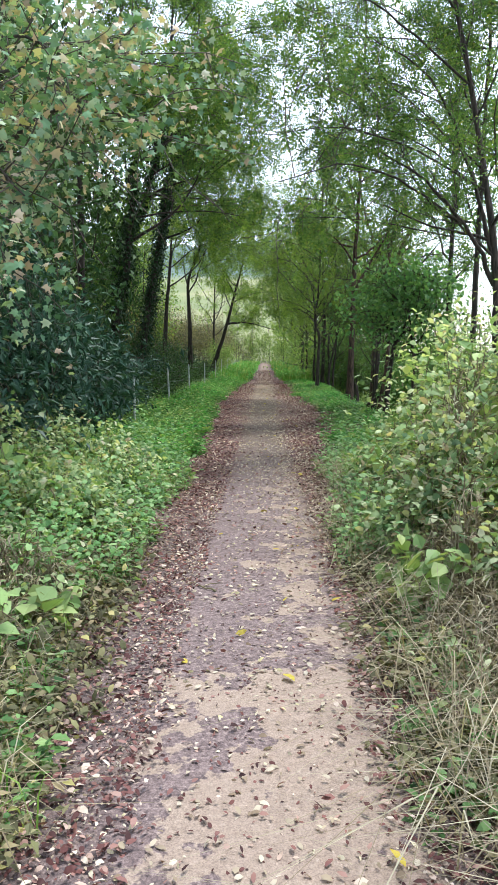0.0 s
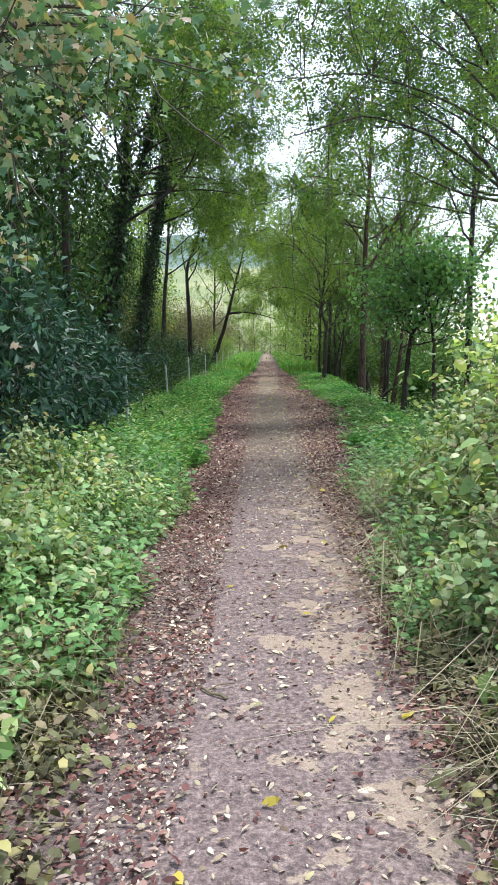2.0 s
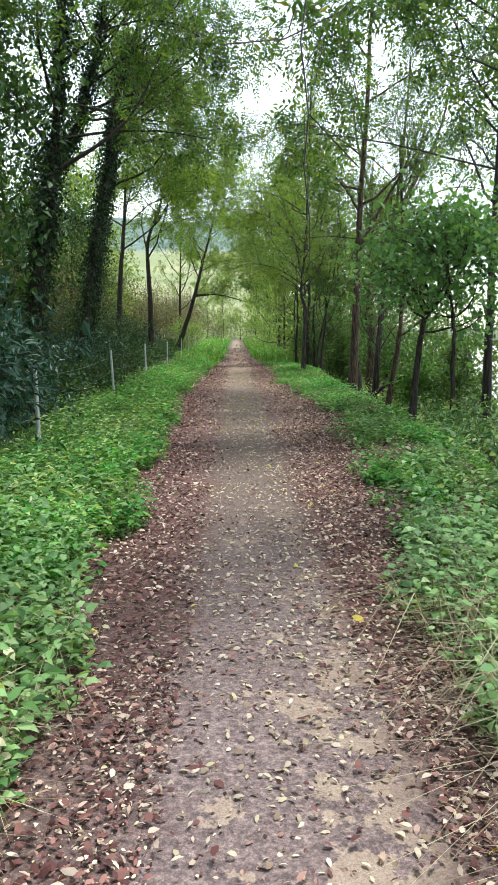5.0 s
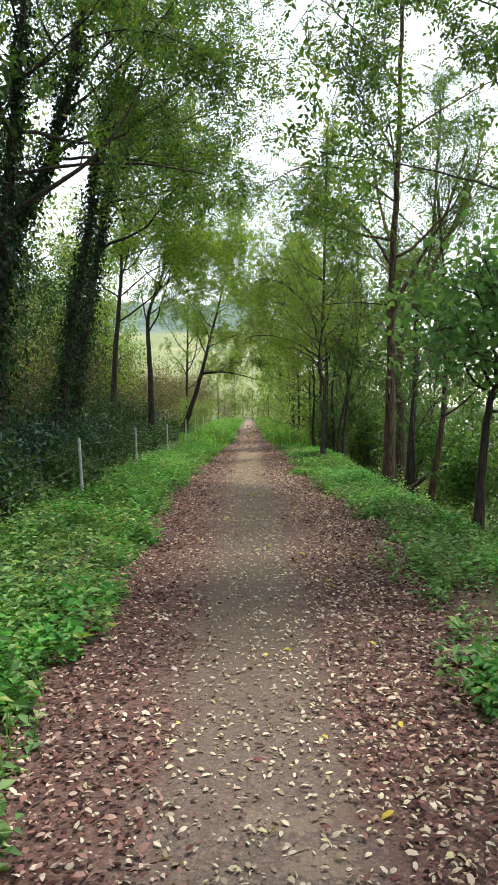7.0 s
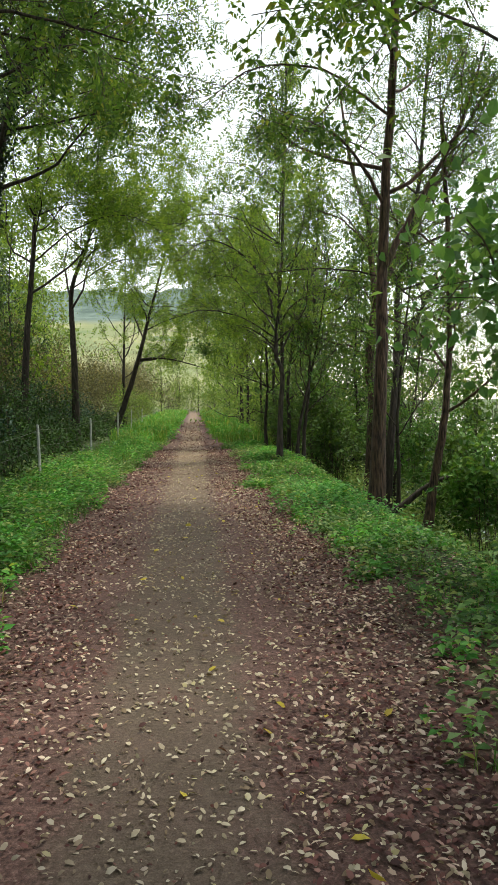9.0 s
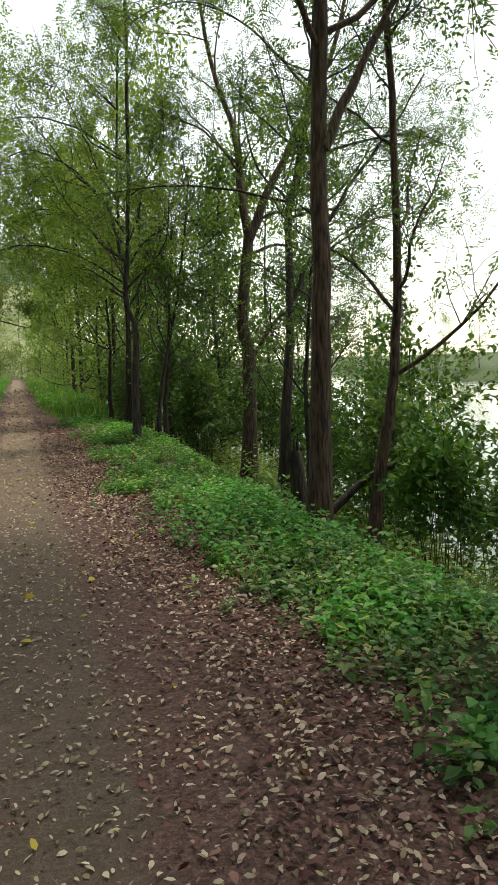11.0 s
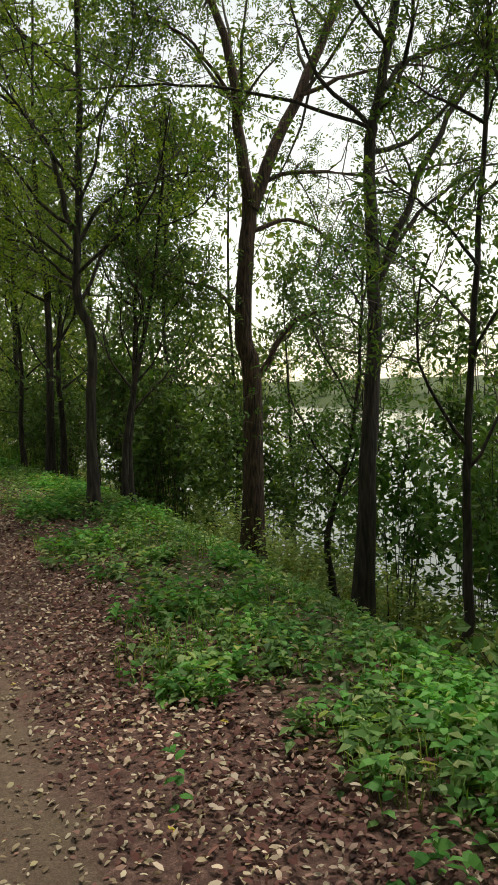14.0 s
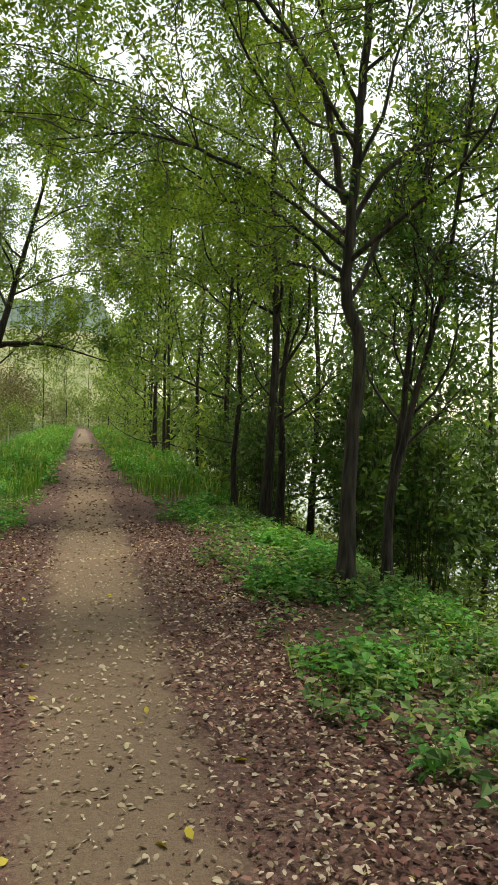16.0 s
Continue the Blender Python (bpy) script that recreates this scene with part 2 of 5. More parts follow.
def path_material():
    """Trodden earth: tan and pinkish bare patches, grey grit, darker and mossier further along."""
    m, n, l, p = nodes_of("trodden_earth")
    fine = noise_tex(n, l, 48, 8, 0.72)
    mid = noise_tex(n, l, 3.0, 5, 0.62)
    patch = noise_tex(n, l, 1.1, 3, 0.5)
    speck = noise_tex(n, l, 150, 4, 0.6)
    spot = ramp(n, [(0.36, (0.76, 0.74, 0.73)), (0.5, (1, 1, 1)), (0.66, (1.2, 1.19, 1.18))])
    l.new(speck.outputs["Fac"], spot.inputs[0])
    grit = ramp(n, [(0.34, (0.07, 0.05, 0.05)), (0.5, (0.18, 0.128, 0.123)), (0.68, (0.38, 0.29, 0.265))])
    l.new(fine.outputs["Fac"], grit.inputs[0])
    bare = ramp(n, [(0.3, (0.26, 0.19, 0.15)), (0.6, (0.37, 0.28, 0.22)), (0.75, (0.46, 0.375, 0.31))])
    l.new(fine.outputs["Fac"], bare.inputs[0])
    co = n.new("ShaderNodeTexCoord")
    sep = n.new("ShaderNodeSeparateXYZ")
    l.new(co.outputs["Object"], sep.inputs[0])
    near = n.new("ShaderNodeMapRange")
    near.inputs[1].default_value, near.inputs[2].default_value = 3.48, 3.38
    near.inputs[3].default_value, near.inputs[4].default_value = 0.0, 0.14
    l.new(sep.outputs[1], near.inputs[0])
    rightish = n.new("ShaderNodeMapRange")
    rightish.inputs[1].default_value, rightish.inputs[2].default_value = -0.5, 0.5
    rightish.inputs[3].default_value, rightish.inputs[4].default_value = -0.13, 0.08
    l.new(sep.outputs[0], rightish.inputs[0])
    s = math_node(n, l, "ADD", math_node(n, l, "ADD", mid.outputs["Fac"], near.outputs[0]), rightish.outputs[0])
    cut = n.new("ShaderNodeMapRange")
    cut.inputs[1].default_value, cut.inputs[2].default_value = 0.54, 0.56
    l.new(s, cut.inputs[0])
    early = mixer(n, l, grit.outputs[0], bare.outputs[0], cut.outputs[0])
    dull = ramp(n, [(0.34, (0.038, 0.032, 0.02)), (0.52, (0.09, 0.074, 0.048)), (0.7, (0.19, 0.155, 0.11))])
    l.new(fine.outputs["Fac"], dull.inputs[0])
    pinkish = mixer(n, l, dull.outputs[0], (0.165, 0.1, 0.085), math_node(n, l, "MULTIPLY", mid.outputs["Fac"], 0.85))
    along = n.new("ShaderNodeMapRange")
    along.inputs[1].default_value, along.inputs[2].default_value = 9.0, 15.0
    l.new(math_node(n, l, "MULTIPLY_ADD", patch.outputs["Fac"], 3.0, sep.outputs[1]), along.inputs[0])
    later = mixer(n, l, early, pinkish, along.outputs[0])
    sandy = n.new("ShaderNodeMapRange")
    sandy.inputs[1].default_value, sandy.inputs[2].default_value = 23.0, 31.0
    l.new(sep.outputs[1], sandy.inputs[0])
    trod = mixer(n, l, later, (0.27, 0.185, 0.125), math_node(n, l, "MULTIPLY", sandy.outputs[0], 0.7))
    soil = ramp(n, [(0.3, (0.036, 0.02, 0.017)), (0.5, (0.11, 0.056, 0.048)), (0.68, (0.23, 0.138, 0.115))])
    l.new(fine.outputs["Fac"], soil.inputs[0])
    ashen = ramp(n, [(0.3, (0.055, 0.04, 0.038)), (0.5, (0.14, 0.098, 0.093)), (0.68, (0.3, 0.225, 0.2))])
    l.new(fine.outputs["Fac"], ashen.inputs[0])
    rim = n.new("ShaderNodeMapRange")
    rim.inputs[1].default_value, rim.inputs[2].default_value = 0.38, 0.56
    narrow = n.new("ShaderNodeMapRange")
    narrow.inputs[1].default_value, narrow.inputs[2].default_value = 5.0, 10.0
    narrow.inputs[3].default_value, narrow.inputs[4].default_value = -0.33, -0.2
    l.new(sep.outputs[1], narrow.inputs[0])
    wide = math_node(n, l, "ABSOLUTE", math_node(n, l, "ADD", sep.outputs[0], 0.03))
    l.new(math_node(n, l, "ADD", wide, math_node(n, l, "MULTIPLY_ADD", mid.outputs["Fac"], 0.6, narrow.outputs[0])), rim.inputs[0])
    begin = n.new("ShaderNodeMapRange")
    begin.inputs[1].default_value, begin.inputs[2].default_value = 5.5, 9.5
    l.new(sep.outputs[1], begin.inputs[0])
    bed = mixer(n, l, ashen.outputs[0], soil.outputs[0], begin.outputs[0])
    l.new(mixer(n, l, mixer(n, l, trod, bed, rim.outputs[0]), spot.outputs[0], 1.0, "MULTIPLY"), p.inputs["Base Color"])
    p.inputs["Roughness"].default_value = 0.92
    hsum = math_node(n, l, "MULTIPLY_ADD", mid.outputs["Fac"], 1.5, fine.outputs["Fac"])
    bump(n, l, hsum, 0.014, p, 0.8)
    return m


def water_material():
    m, n, l, p = nodes_of("river_water")
    p.inputs["Base Color"].default_value = (0.05, 0.06, 0.045, 1)
    p.inputs["Roughness"].default_value = 0.06
    p.inputs["Specular IOR Level"].default_value = 0.7
    t = noise_tex(n, l, 1.6, 4)
    bump(n, l, t.outputs["Fac"], 0.03, p, 0.35)
    return m


M_GROUND, M_PATH, M_WATER = ground_material(), path_material(), water_material()

# ---- mesh helpers ----
rng = np.random.default_rng(7)


def mesh_of(name, verts, faces, mats, smooth=False):
    verts = np.asarray(verts, dtype=np.float32)
    faces = np.asarray(faces, dtype=np.int32)
    me = bpy.data.meshes.new(name)
    k = faces.shape[1]
    me.vertices.add(len(verts))
    me.vertices.foreach_set("co", verts.ravel())
    me.loops.add(faces.size)
    me.loops.foreach_set("vertex_index", faces.ravel())
    me.polygons.add(len(faces))
    me.polygons.foreach_set("loop_start", np.arange(0, faces.size, k, dtype=np.int32))
    me.update(calc_edges=True)
    me.polygons.foreach_set("use_smooth", np.full(len(faces), smooth))
    me.materials.append(mats)
    me.validate()
    return me


def thing(name, x, y, z, label, category, group="", kind=""):
    ob = new(name)
    ob.location = (x, y, z)
    return tagged(ob, label, category, group, kind)


def part(name, me, parent, label=""):
    ob = new(name, me)
    ob.parent = parent
    return tagged(ob, label)


def unit(v):
    return v / np.maximum(np.linalg.norm(v, axis=-1, keepdims=True), 1e-9)


def leaves(name, base, along, normal, length, width, mat, shape="plain", droop=0.12):
    """A mesh of many leaves. plain: two folded halves; rich: bent along the rib; lobed: five-pointed."""
    base = np.asarray(base, dtype=float)
    count = len(base)
    length = np.broadcast_to(length, (count,))[:, None]
    width = np.broadcast_to(width, (count,))[:, None]
    d = unit(along)
    s = unit(np.cross(d, normal))
    u = np.cross(s, d)
    i = np.arange(count)[:, None]
    if shape == "plain":
        v = np.stack([base, base + d * length * 0.45 + s * width / 2 + u * width * 0.15,
                      base + d * length - u * length * droop, base + d * length * 0.45 - s * width / 2 + u * width * 0.15], 1)
        f = (i * 4)[:, :, None] + np.array([[0, 1, 2], [0, 2, 3]])
        return mesh_of(name, v.reshape(-1, 3), f.reshape(-1, 3), mat)
    if shape == "rich":
        v = np.stack([base, base + d * length * 0.35 + s * width / 2 + u * width * 0.12,
                      base + d * length * 0.72 + s * width * 0.33 + u * (width * 0.06 - length * droop * 0.3),
                      base + d * length - u * length * droop,
                      base + d * length * 0.72 - s * width * 0.33 + u * (width * 0.06 - length * droop * 0.3),
                      base + d * length * 0.35 - s * width / 2 + u * width * 0.12,
                      base + d * length * 0.5 - u * width * 0.04], 1)
        f = (i * 7)[:, :, None] + np.array([[0, 1, 6], [1, 2, 6], [2, 3, 6], [6, 3, 4], [6, 4, 5], [0, 6, 5]])
        return mesh_of(name, v.reshape(-1, 3), f.reshape(-1, 3), mat)
    if shape == "oval":
        v = np.stack([base, base + d * length * 0.28 + s * width * 0.45 + u * width * 0.08, base + d * length * 0.7 + s * width * 0.36 + u * width * 0.1,
                      base + d * length - u * length * droop, base + d * length * 0.7 - s * width * 0.36 + u * width * 0.1, base + d * length * 0.3 - s * width * 0.4 + u * width * 0.12], 1)
        f = (i * 6)[:, :, None] + np.array([[0, 1, 5], [1, 2, 5], [5, 2, 4], [2, 3, 4]])
        return mesh_of(name, v.reshape(-1, 3), f.reshape(-1, 3), mat)
    if shape == "spray":
        # feathery compound leaves: seven leaflets on each rachis
        k = np.arange(7)
        side = np.where(k % 2 == 0, 1.0, -1.0)
        side[-1] = 0.0
        at_k = 0.2 + 0.8 * (k // 2) / 3
        rach = length * 2.6
        b2 = base[:, None] + d[:, None] * rach[:, None] * at_k[None, :, None] - np.array([0, 0, 1.0]) * (rach[:, None] * 0.25 * at_k[None, :, None] ** 2)
        a2 = d[:, None] * 0.55 + s[:, None] * side[None, :, None] + np.zeros((count, 7, 3))
        u2 = np.broadcast_to(u[:, None], (count, 7, 3)) + rng.normal(0, 0.25, (count, 7, 3))
        l7, w7 = np.repeat(length[:, 0], 7), np.repeat(width[:, 0], 7)
        return leaves(name, b2.reshape(-1, 3), a2.reshape(-1, 3), u2.reshape(-1, 3), l7, w7, mat, "plain", droop)
    ang = np.radians([180, 118, 95, 62, 40, 18, 0, -18, -40, -62, -95, -118])
    rad = np.array([0.3, 0.5, 0.28, 0.52, 0.3, 0.34, 0.62, 0.34, 0.3, 0.52, 0.28, 0.5])
    mid = base + d * length * 0.35
    rim = [mid + d * length * (np.cos(a) * r) + s * width * (np.sin(a) * r) - u * length * (droop * r) for a, r in zip(ang, rad)]
    v = np.stack([mid, *rim], 1)
    f = (i * 13)[:, :, None] + np.array([[0, 1 + k, 1 + (k + 1) % 12] for k in range(12)])
    return mesh_of(name, v.reshape(-1, 3), f.reshape(-1, 3), mat)


def tubes(name, lines, mat, sides=6):
    """One mesh of tapered round limbs; lines: (points, radii)."""
    vs, fs, at = [], [], 0
    for pts, radii in lines:
        pts, radii = np.asarray(pts, dtype=float), np.asarray(radii, dtype=float)
        k = len(pts)
        t = unit(np.gradient(pts, axis=0))
        ref = np.array([1.0, 0, 0]) if abs(t[0][0]) < 0.8 else np.array([0, 1.0, 0])
        a = unit(np.cross(t, ref))
        b = np.cross(t, a)
        th = np.linspace(0, 2 * np.pi, sides, endpoint=False)
        lump = 1 + 0.08 * np.sin(th * 3 + pts[0, 0] * 7) if sides > 5 else np.ones(sides)
        ring = a[:, None] * (np.cos(th) * lump)[None, :, None] + b[:, None] * (np.sin(th) * lump)[None, :, None]
        vs.append((pts[:, None] + ring * radii[:, None, None]).reshape(-1, 3))
        j, s = np.meshgrid(np.arange(k - 1), np.arange(sides), indexing="ij")
        s2 = (s + 1) % sides
        fs.append(np.stack([j * sides + s, j * sides + s2, (j + 1) * sides + s2, (j + 1) * sides + s], -1).reshape(-1, 4) + at)
        at += k * sides
    return mesh_of(name, np.concatenate(vs), np.concatenate(fs), mat, True)


def curve_through(pts, per=5, jitter=0.0):
    """A smooth line through control points."""
    p = np.asarray(pts, dtype=float)
    p = np.vstack([2 * p[0] - p[1], p, 2 * p[-1] - p[-2]])
    out = []
    for i in range(1, len(p) - 2):
        for s in np.arange(per) / per:
            out.append(0.5 * (2 * p[i] + (p[i + 1] - p[i - 1]) * s + (2 * p[i - 1] - 5 * p[i] + 4 * p[i + 1] - p[i + 2]) * s * s
                              + (3 * p[i] - p[i - 1] - 3 * p[i + 1] + p[i + 2]) * s ** 3))
    out.append(p[-2])
    out = np.array(out)
    if jitter:
        out[1:] += rng.normal(0, jitter, out[1:].shape) * [1, 1, 0.3]
    return out


def wander(start, way, length, n, lift=0.1, loose=0.25):
    """A wandering branch line."""
    pts, d = [np.array(start, dtype=float)], unit(np.array(way, dtype=float))
    for _ in range(n):
        d = unit(d + rng.normal(0, loose, 3) + [0, 0, lift])
        pts.append(pts[-1] + d * length / n)
    return np.array(pts)


def ground_z(x, y):
    """Height of the ground: flat along the path, a bank down to the river, a rise far ahead."""
    x, y = np.asarray(x, dtype=float), np.asarray(y, dtype=float)
    z = 0.03 * np.sin(x * 2.1 + y * 0.7) * np.clip(np.abs(x) - 0.9, 0, 1) + 0.02 * np.sin(x * 5.3 - y * 3.1) * np.clip(np.abs(x) - 0.9, 0, 1)
    lip = 2.25 + 0.15 * np.sin(y * 0.45)
    d = np.clip(x - lip, 0, None)
    z = z - 0.52 * d * np.clip(d / 0.6, 0, 1)
    z = np.maximum(z, -3.2)
    z = z + np.clip(x - 62, 0, 8) * 0.26
    z = z + 0.06 * np.clip(-x - 1.6, 0, 2)
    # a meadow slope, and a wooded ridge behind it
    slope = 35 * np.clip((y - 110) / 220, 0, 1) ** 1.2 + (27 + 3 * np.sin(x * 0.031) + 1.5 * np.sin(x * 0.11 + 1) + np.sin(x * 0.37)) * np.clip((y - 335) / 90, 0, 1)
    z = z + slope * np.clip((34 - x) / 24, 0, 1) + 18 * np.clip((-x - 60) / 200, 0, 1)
    return z


# ---- ground, path, water ----
def sheet(name, xs, ys, height, mat):
    gx, gy = np.meshgrid(xs, ys)
    v = np.stack([gx, gy, height(gx, gy)], -1).reshape(-1, 3)
    nx = len(xs)
    j, i = np.meshgrid(np.arange(len(ys) - 1), np.arange(nx - 1), indexing="ij")
    f = np.stack([j * nx + i, j * nx + i + 1, (j + 1) * nx + i + 1, (j + 1) * nx + i], -1).reshape(-1, 4)
    return new(name, mesh_of(name, v, f, mat, True))


xs = np.concatenate([[-900, -500, -260], np.arange(-200, -20, 6), [-20, -15, -12], np.arange(-8, -3, 0.5), np.arange(-3, 6, 0.15), np.arange(6, 12, 0.5), [14, 20, 30, 45, 60, 62, 64, 67, 70, 90, 160, 300, 600, 900]])
ys = np.concatenate([[-500, -200, -80, -40, -20], np.arange(-10, 40, 0.25), np.arange(40, 110, 2.0), np.arange(110, 340, 12), np.arange(345, 440, 12), [600, 1200]])
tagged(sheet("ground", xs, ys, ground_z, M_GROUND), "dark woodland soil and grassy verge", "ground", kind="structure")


def path_half(y):
    """Left and right edges of the trodden earth."""
    y = np.asarray(y, dtype=float)
    w = np.interp(y, [-10, 2, 7, 12, 30, 60, 95], [0.75, 0.72, 0.78, 0.72, 0.62, 0.5, 0.5])
    w = w + 0.2
    return -w - 0.08 * np.sin(y * 1.7) - 0.05 * np.sin(y * 4.3), w - 0.1 + 0.07 * np.sin(y * 1.3 + 1) + 0.05 * np.sin(y * 3.7)


def build_path():
    y = np.arange(-10, 98, 0.2)
    a, b = path_half(y)
    u = np.linspace(0, 1, 15)
    gx = a[:, None] + (b - a)[:, None] * u[None]
    gy = np.repeat(y[:, None], 15, 1)
    crown = 0.012 * np.sin(np.pi * u)[None] - 0.004 + 0.004 * np.sin(gx * 9 + gy * 5) * np.sin(gy * 2.3)
    z = np.where((u[None] == 0) | (u[None] == 1), -0.01, np.maximum(crown, 0.004) + 0.004)
    v = np.stack([gx, gy, z], -1).reshape(-1, 3)
    j, i = np.meshgrid(np.arange(len(y) - 1), np.arange(14), indexing="ij")
    f = np.stack([j * 15 + i, j * 15 + i + 1, (j + 1) * 15 + i + 1, (j + 1) * 15 + i], -1).reshape(-1, 4)
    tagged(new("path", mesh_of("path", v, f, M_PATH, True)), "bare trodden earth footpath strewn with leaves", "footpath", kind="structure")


build_path()
tagged(sheet("water", np.array([5.5, 12, 30, 67]), np.array([-200, -50, 0, 40, 120, 300, 400.0]), lambda a, b: a * 0 - 2.5, M_WATER), "still river water reflecting a pale sky", "water", kind="structure")


# ---- trees ----
def tree(label, x, y, trunk, r0, r1=0.014, limbs=(), auto=9, u0=0.4, reach=2.6, bias=(0, 0), count=8000, size=(0.062, 0.026), mat=None,
         bark=None, hang=0.5, spread=0.13, ivy=0.0, lift=0.12, shape="spray", elev=0.5, sub=6, fine=True, over=None, category="tree", group="trees along the path", name="tree"):
    z0 = float(ground_z(x, y)) - 0.06
    root = thing(name, x, y, z0, label, category, group)
    bark = bark or M_BARK
    line = curve_through(trunk, 6, 0.007)
    n = len(line)
    u = np.linspace(0, 1, n)
    rad = r0 + (r1 - r0) * u ** 0.85
    rad = rad * (1 + 0.55 * np.exp(-np.linspace(0, 1, n) * 22))
    stem = part("trunk", tubes("trunk", [(line, rad)], bark, 12), root)
    specs = [("fixed", pts, r) for pts, r in limbs]
    for k in range(auto):
        uu = u0 + (0.97 - u0) * (k + rng.uniform(0.1, 0.9)) / auto
        az = k * 2.4 + rng.uniform(-0.5, 0.5)
        e = elev + rng.uniform(-0.25, 0.35)
        way = np.array([math.cos(az) * math.cos(e) + bias[0], math.sin(az) * math.cos(e) + bias[1], math.sin(e)])
        i = min(int(uu * (n - 1)), n - 2)
        specs.append(("auto", (line[i], way, reach * (1.15 - 0.55 * uu) * rng.uniform(0.75, 1.2)), max(rad[i] * 0.5, 0.015)))
    if auto:
        for k in range(4):
            specs.append(("auto", (line[-1 - k], np.array([rng.normal(0, 0.5), rng.normal(0, 0.5), 0.8]), reach * 0.4), 0.012))
    if over:
        # long boughs that reach across the path
        for k in range(over[1]):
            i = int((0.45 + 0.5 * (k + 0.5) / over[1]) * (n - 1))
            dx, dy, dz = over[0] * rng.uniform(0.75, 1.1), rng.uniform(-2.2, 1.6), rng.uniform(0.1, 1.5)
            p0 = line[i]
            specs.append(("fixed", [p0, p0 + [dx * 0.35, dy * 0.2, dz * 0.7], p0 + [dx * 0.7, dy * 0.6, dz * 0.9], p0 + [dx, dy, dz * 0.55]], max(rad[i] * 0.4, 0.02)))
    twigs, fines, anchors = [], [], []
    for kind, data, r in specs:
        pl = curve_through(data, 5, 0.015) if kind == "fixed" else wander(data[0], data[1], data[2], 8, lift, 0.16)
        rr = np.linspace(r, max(r * 0.22, 0.006), len(pl))
        part("limb", tubes("limb", [(pl, rr)], bark, 7 if fine else 5), root)
        total = np.linalg.norm(np.diff(pl, axis=0), axis=1).sum()
        for _ in range(sub if kind == "auto" else sub + 3):
            j = rng.integers(int(len(pl) * 0.38), len(pl) - 1)
            d = unit(pl[j + 1] - pl[j])
            way = unit(d + rng.normal(0, 0.75, 3) + [0, 0, 0.1])
            b = wander(pl[j], way, max(total * rng.uniform(0.22, 0.48), 0.5), 5, 0.02, 0.25)
            twigs.append((b, np.linspace(max(rr[j] * 0.5, 0.007), 0.004, 6)))
            anchors.append(b[2:])
            for _ in range(2 if fine else 1):
                q = rng.integers(1, 5)
                c = wander(b[q], unit(b[q] - b[q - 1]) + rng.normal(0, 0.8, 3), rng.uniform(0.3, 0.75), 3, -0.05, 0.3)
                fines.append((c, np.linspace(0.005, 0.0025, 4)))
                anchors.append(c)
        anchors.append(pl[-2:])
    if twigs:
        tagged(part("twig_work", tubes("twig_work", twigs + fines, M_TWIG, 3), root), kind="stuff")
    if count:
        a = np.concatenate(anchors)
        if shape == "spray":
            count = int(count / 5.4)
        base = a[rng.integers(0, len(a), count)] + rng.normal(0, spread, (count, 3)) * [1, 1, 0.75]
        base = base[~((np.abs(base[:, 0] + x) < 1.3) & (base[:, 2] + z0 < 2.9))]
        count = len(base)
        along = unit(rng.normal(0, 1, (count, 3))) + [0, 0, -hang]
        nor = rng.normal(0, 0.6, (count, 3)) + [0, 0, 0.8]
        ln = size[0] * rng.uniform(0.65, 1.3, count)
        part("crown", leaves("crown", base, along, nor, ln, ln * size[1] / size[0], mat or M_LOCUST, shape), root)
    if ivy:
        m = int(ivy * 480)
        uu = rng.uniform(0, 1, m) ** 1.1
        top = np.argmax(line[:, 2] > ivy) or n - 1
        idx = uu * (top - 1)
        i = idx.astype(int)
        c = line[i] + (line[i + 1] - line[i]) * (idx - i)[:, None]
        az = rng.uniform(0, 2 * np.pi, m)
        out = np.stack([np.cos(az), np.sin(az), np.zeros(m)], 1)
        clump = 1 + 0.9 * np.sin(c[:, 2] * 3.1 + az) * np.sin(c[:, 2] * 1.3)
        base = c + out * (rad[i] + np.abs(rng.normal(0.05, 0.09, m)) * np.clip(clump, 0.2, 2))[:, None]
        part("ivy", leaves("ivy", base, out * 0.5 + rng.normal(0, 0.5, (m, 3)) + [0, 0, -0.7], out + rng.normal(0, 0.4, (m, 3)), rng.uniform(0.05, 0.1, m), rng.uniform(0.05, 0.085, m), M_IVY), stem, "dark glossy ivy climbing the trunk")
    return root


def up(x, z):
    """Trunk control points that lean in one plane: offsets and heights."""
    return [(a, 0.06 * math.sin(b * 1.7), b) for a, b in zip(x, z)]


LOCUST = "tall slender locust tree with feathery green leaves"
# right bank, standing trunks in walking order
tree("thin dark tree with wide forked limbs above brambles", 3.45, 11.5, up([0, 0, -0.05, -0.3, -0.9], [0, 2.4, 3.6, 5.2, 8.0]), 0.085, 0.03,
     limbs=[([(-0.05, 0, 3.2), (-0.45, -0.2, 3.9), (-1.2, -0.5, 4.6), (-2.0, -0.8, 5.0)], 0.04), ([(-0.1, 0, 3.7), (-0.4, 0.3, 5.0), (-1.0, 0.4, 6.3), (-1.9, 0.5, 6.9)], 0.035)],
     auto=8, u0=0.42, reach=2.9, bias=(-0.2, 0), count=15000, over=(-3.0, 3))
sap = "broadleaf sapling with large bright green leaves"
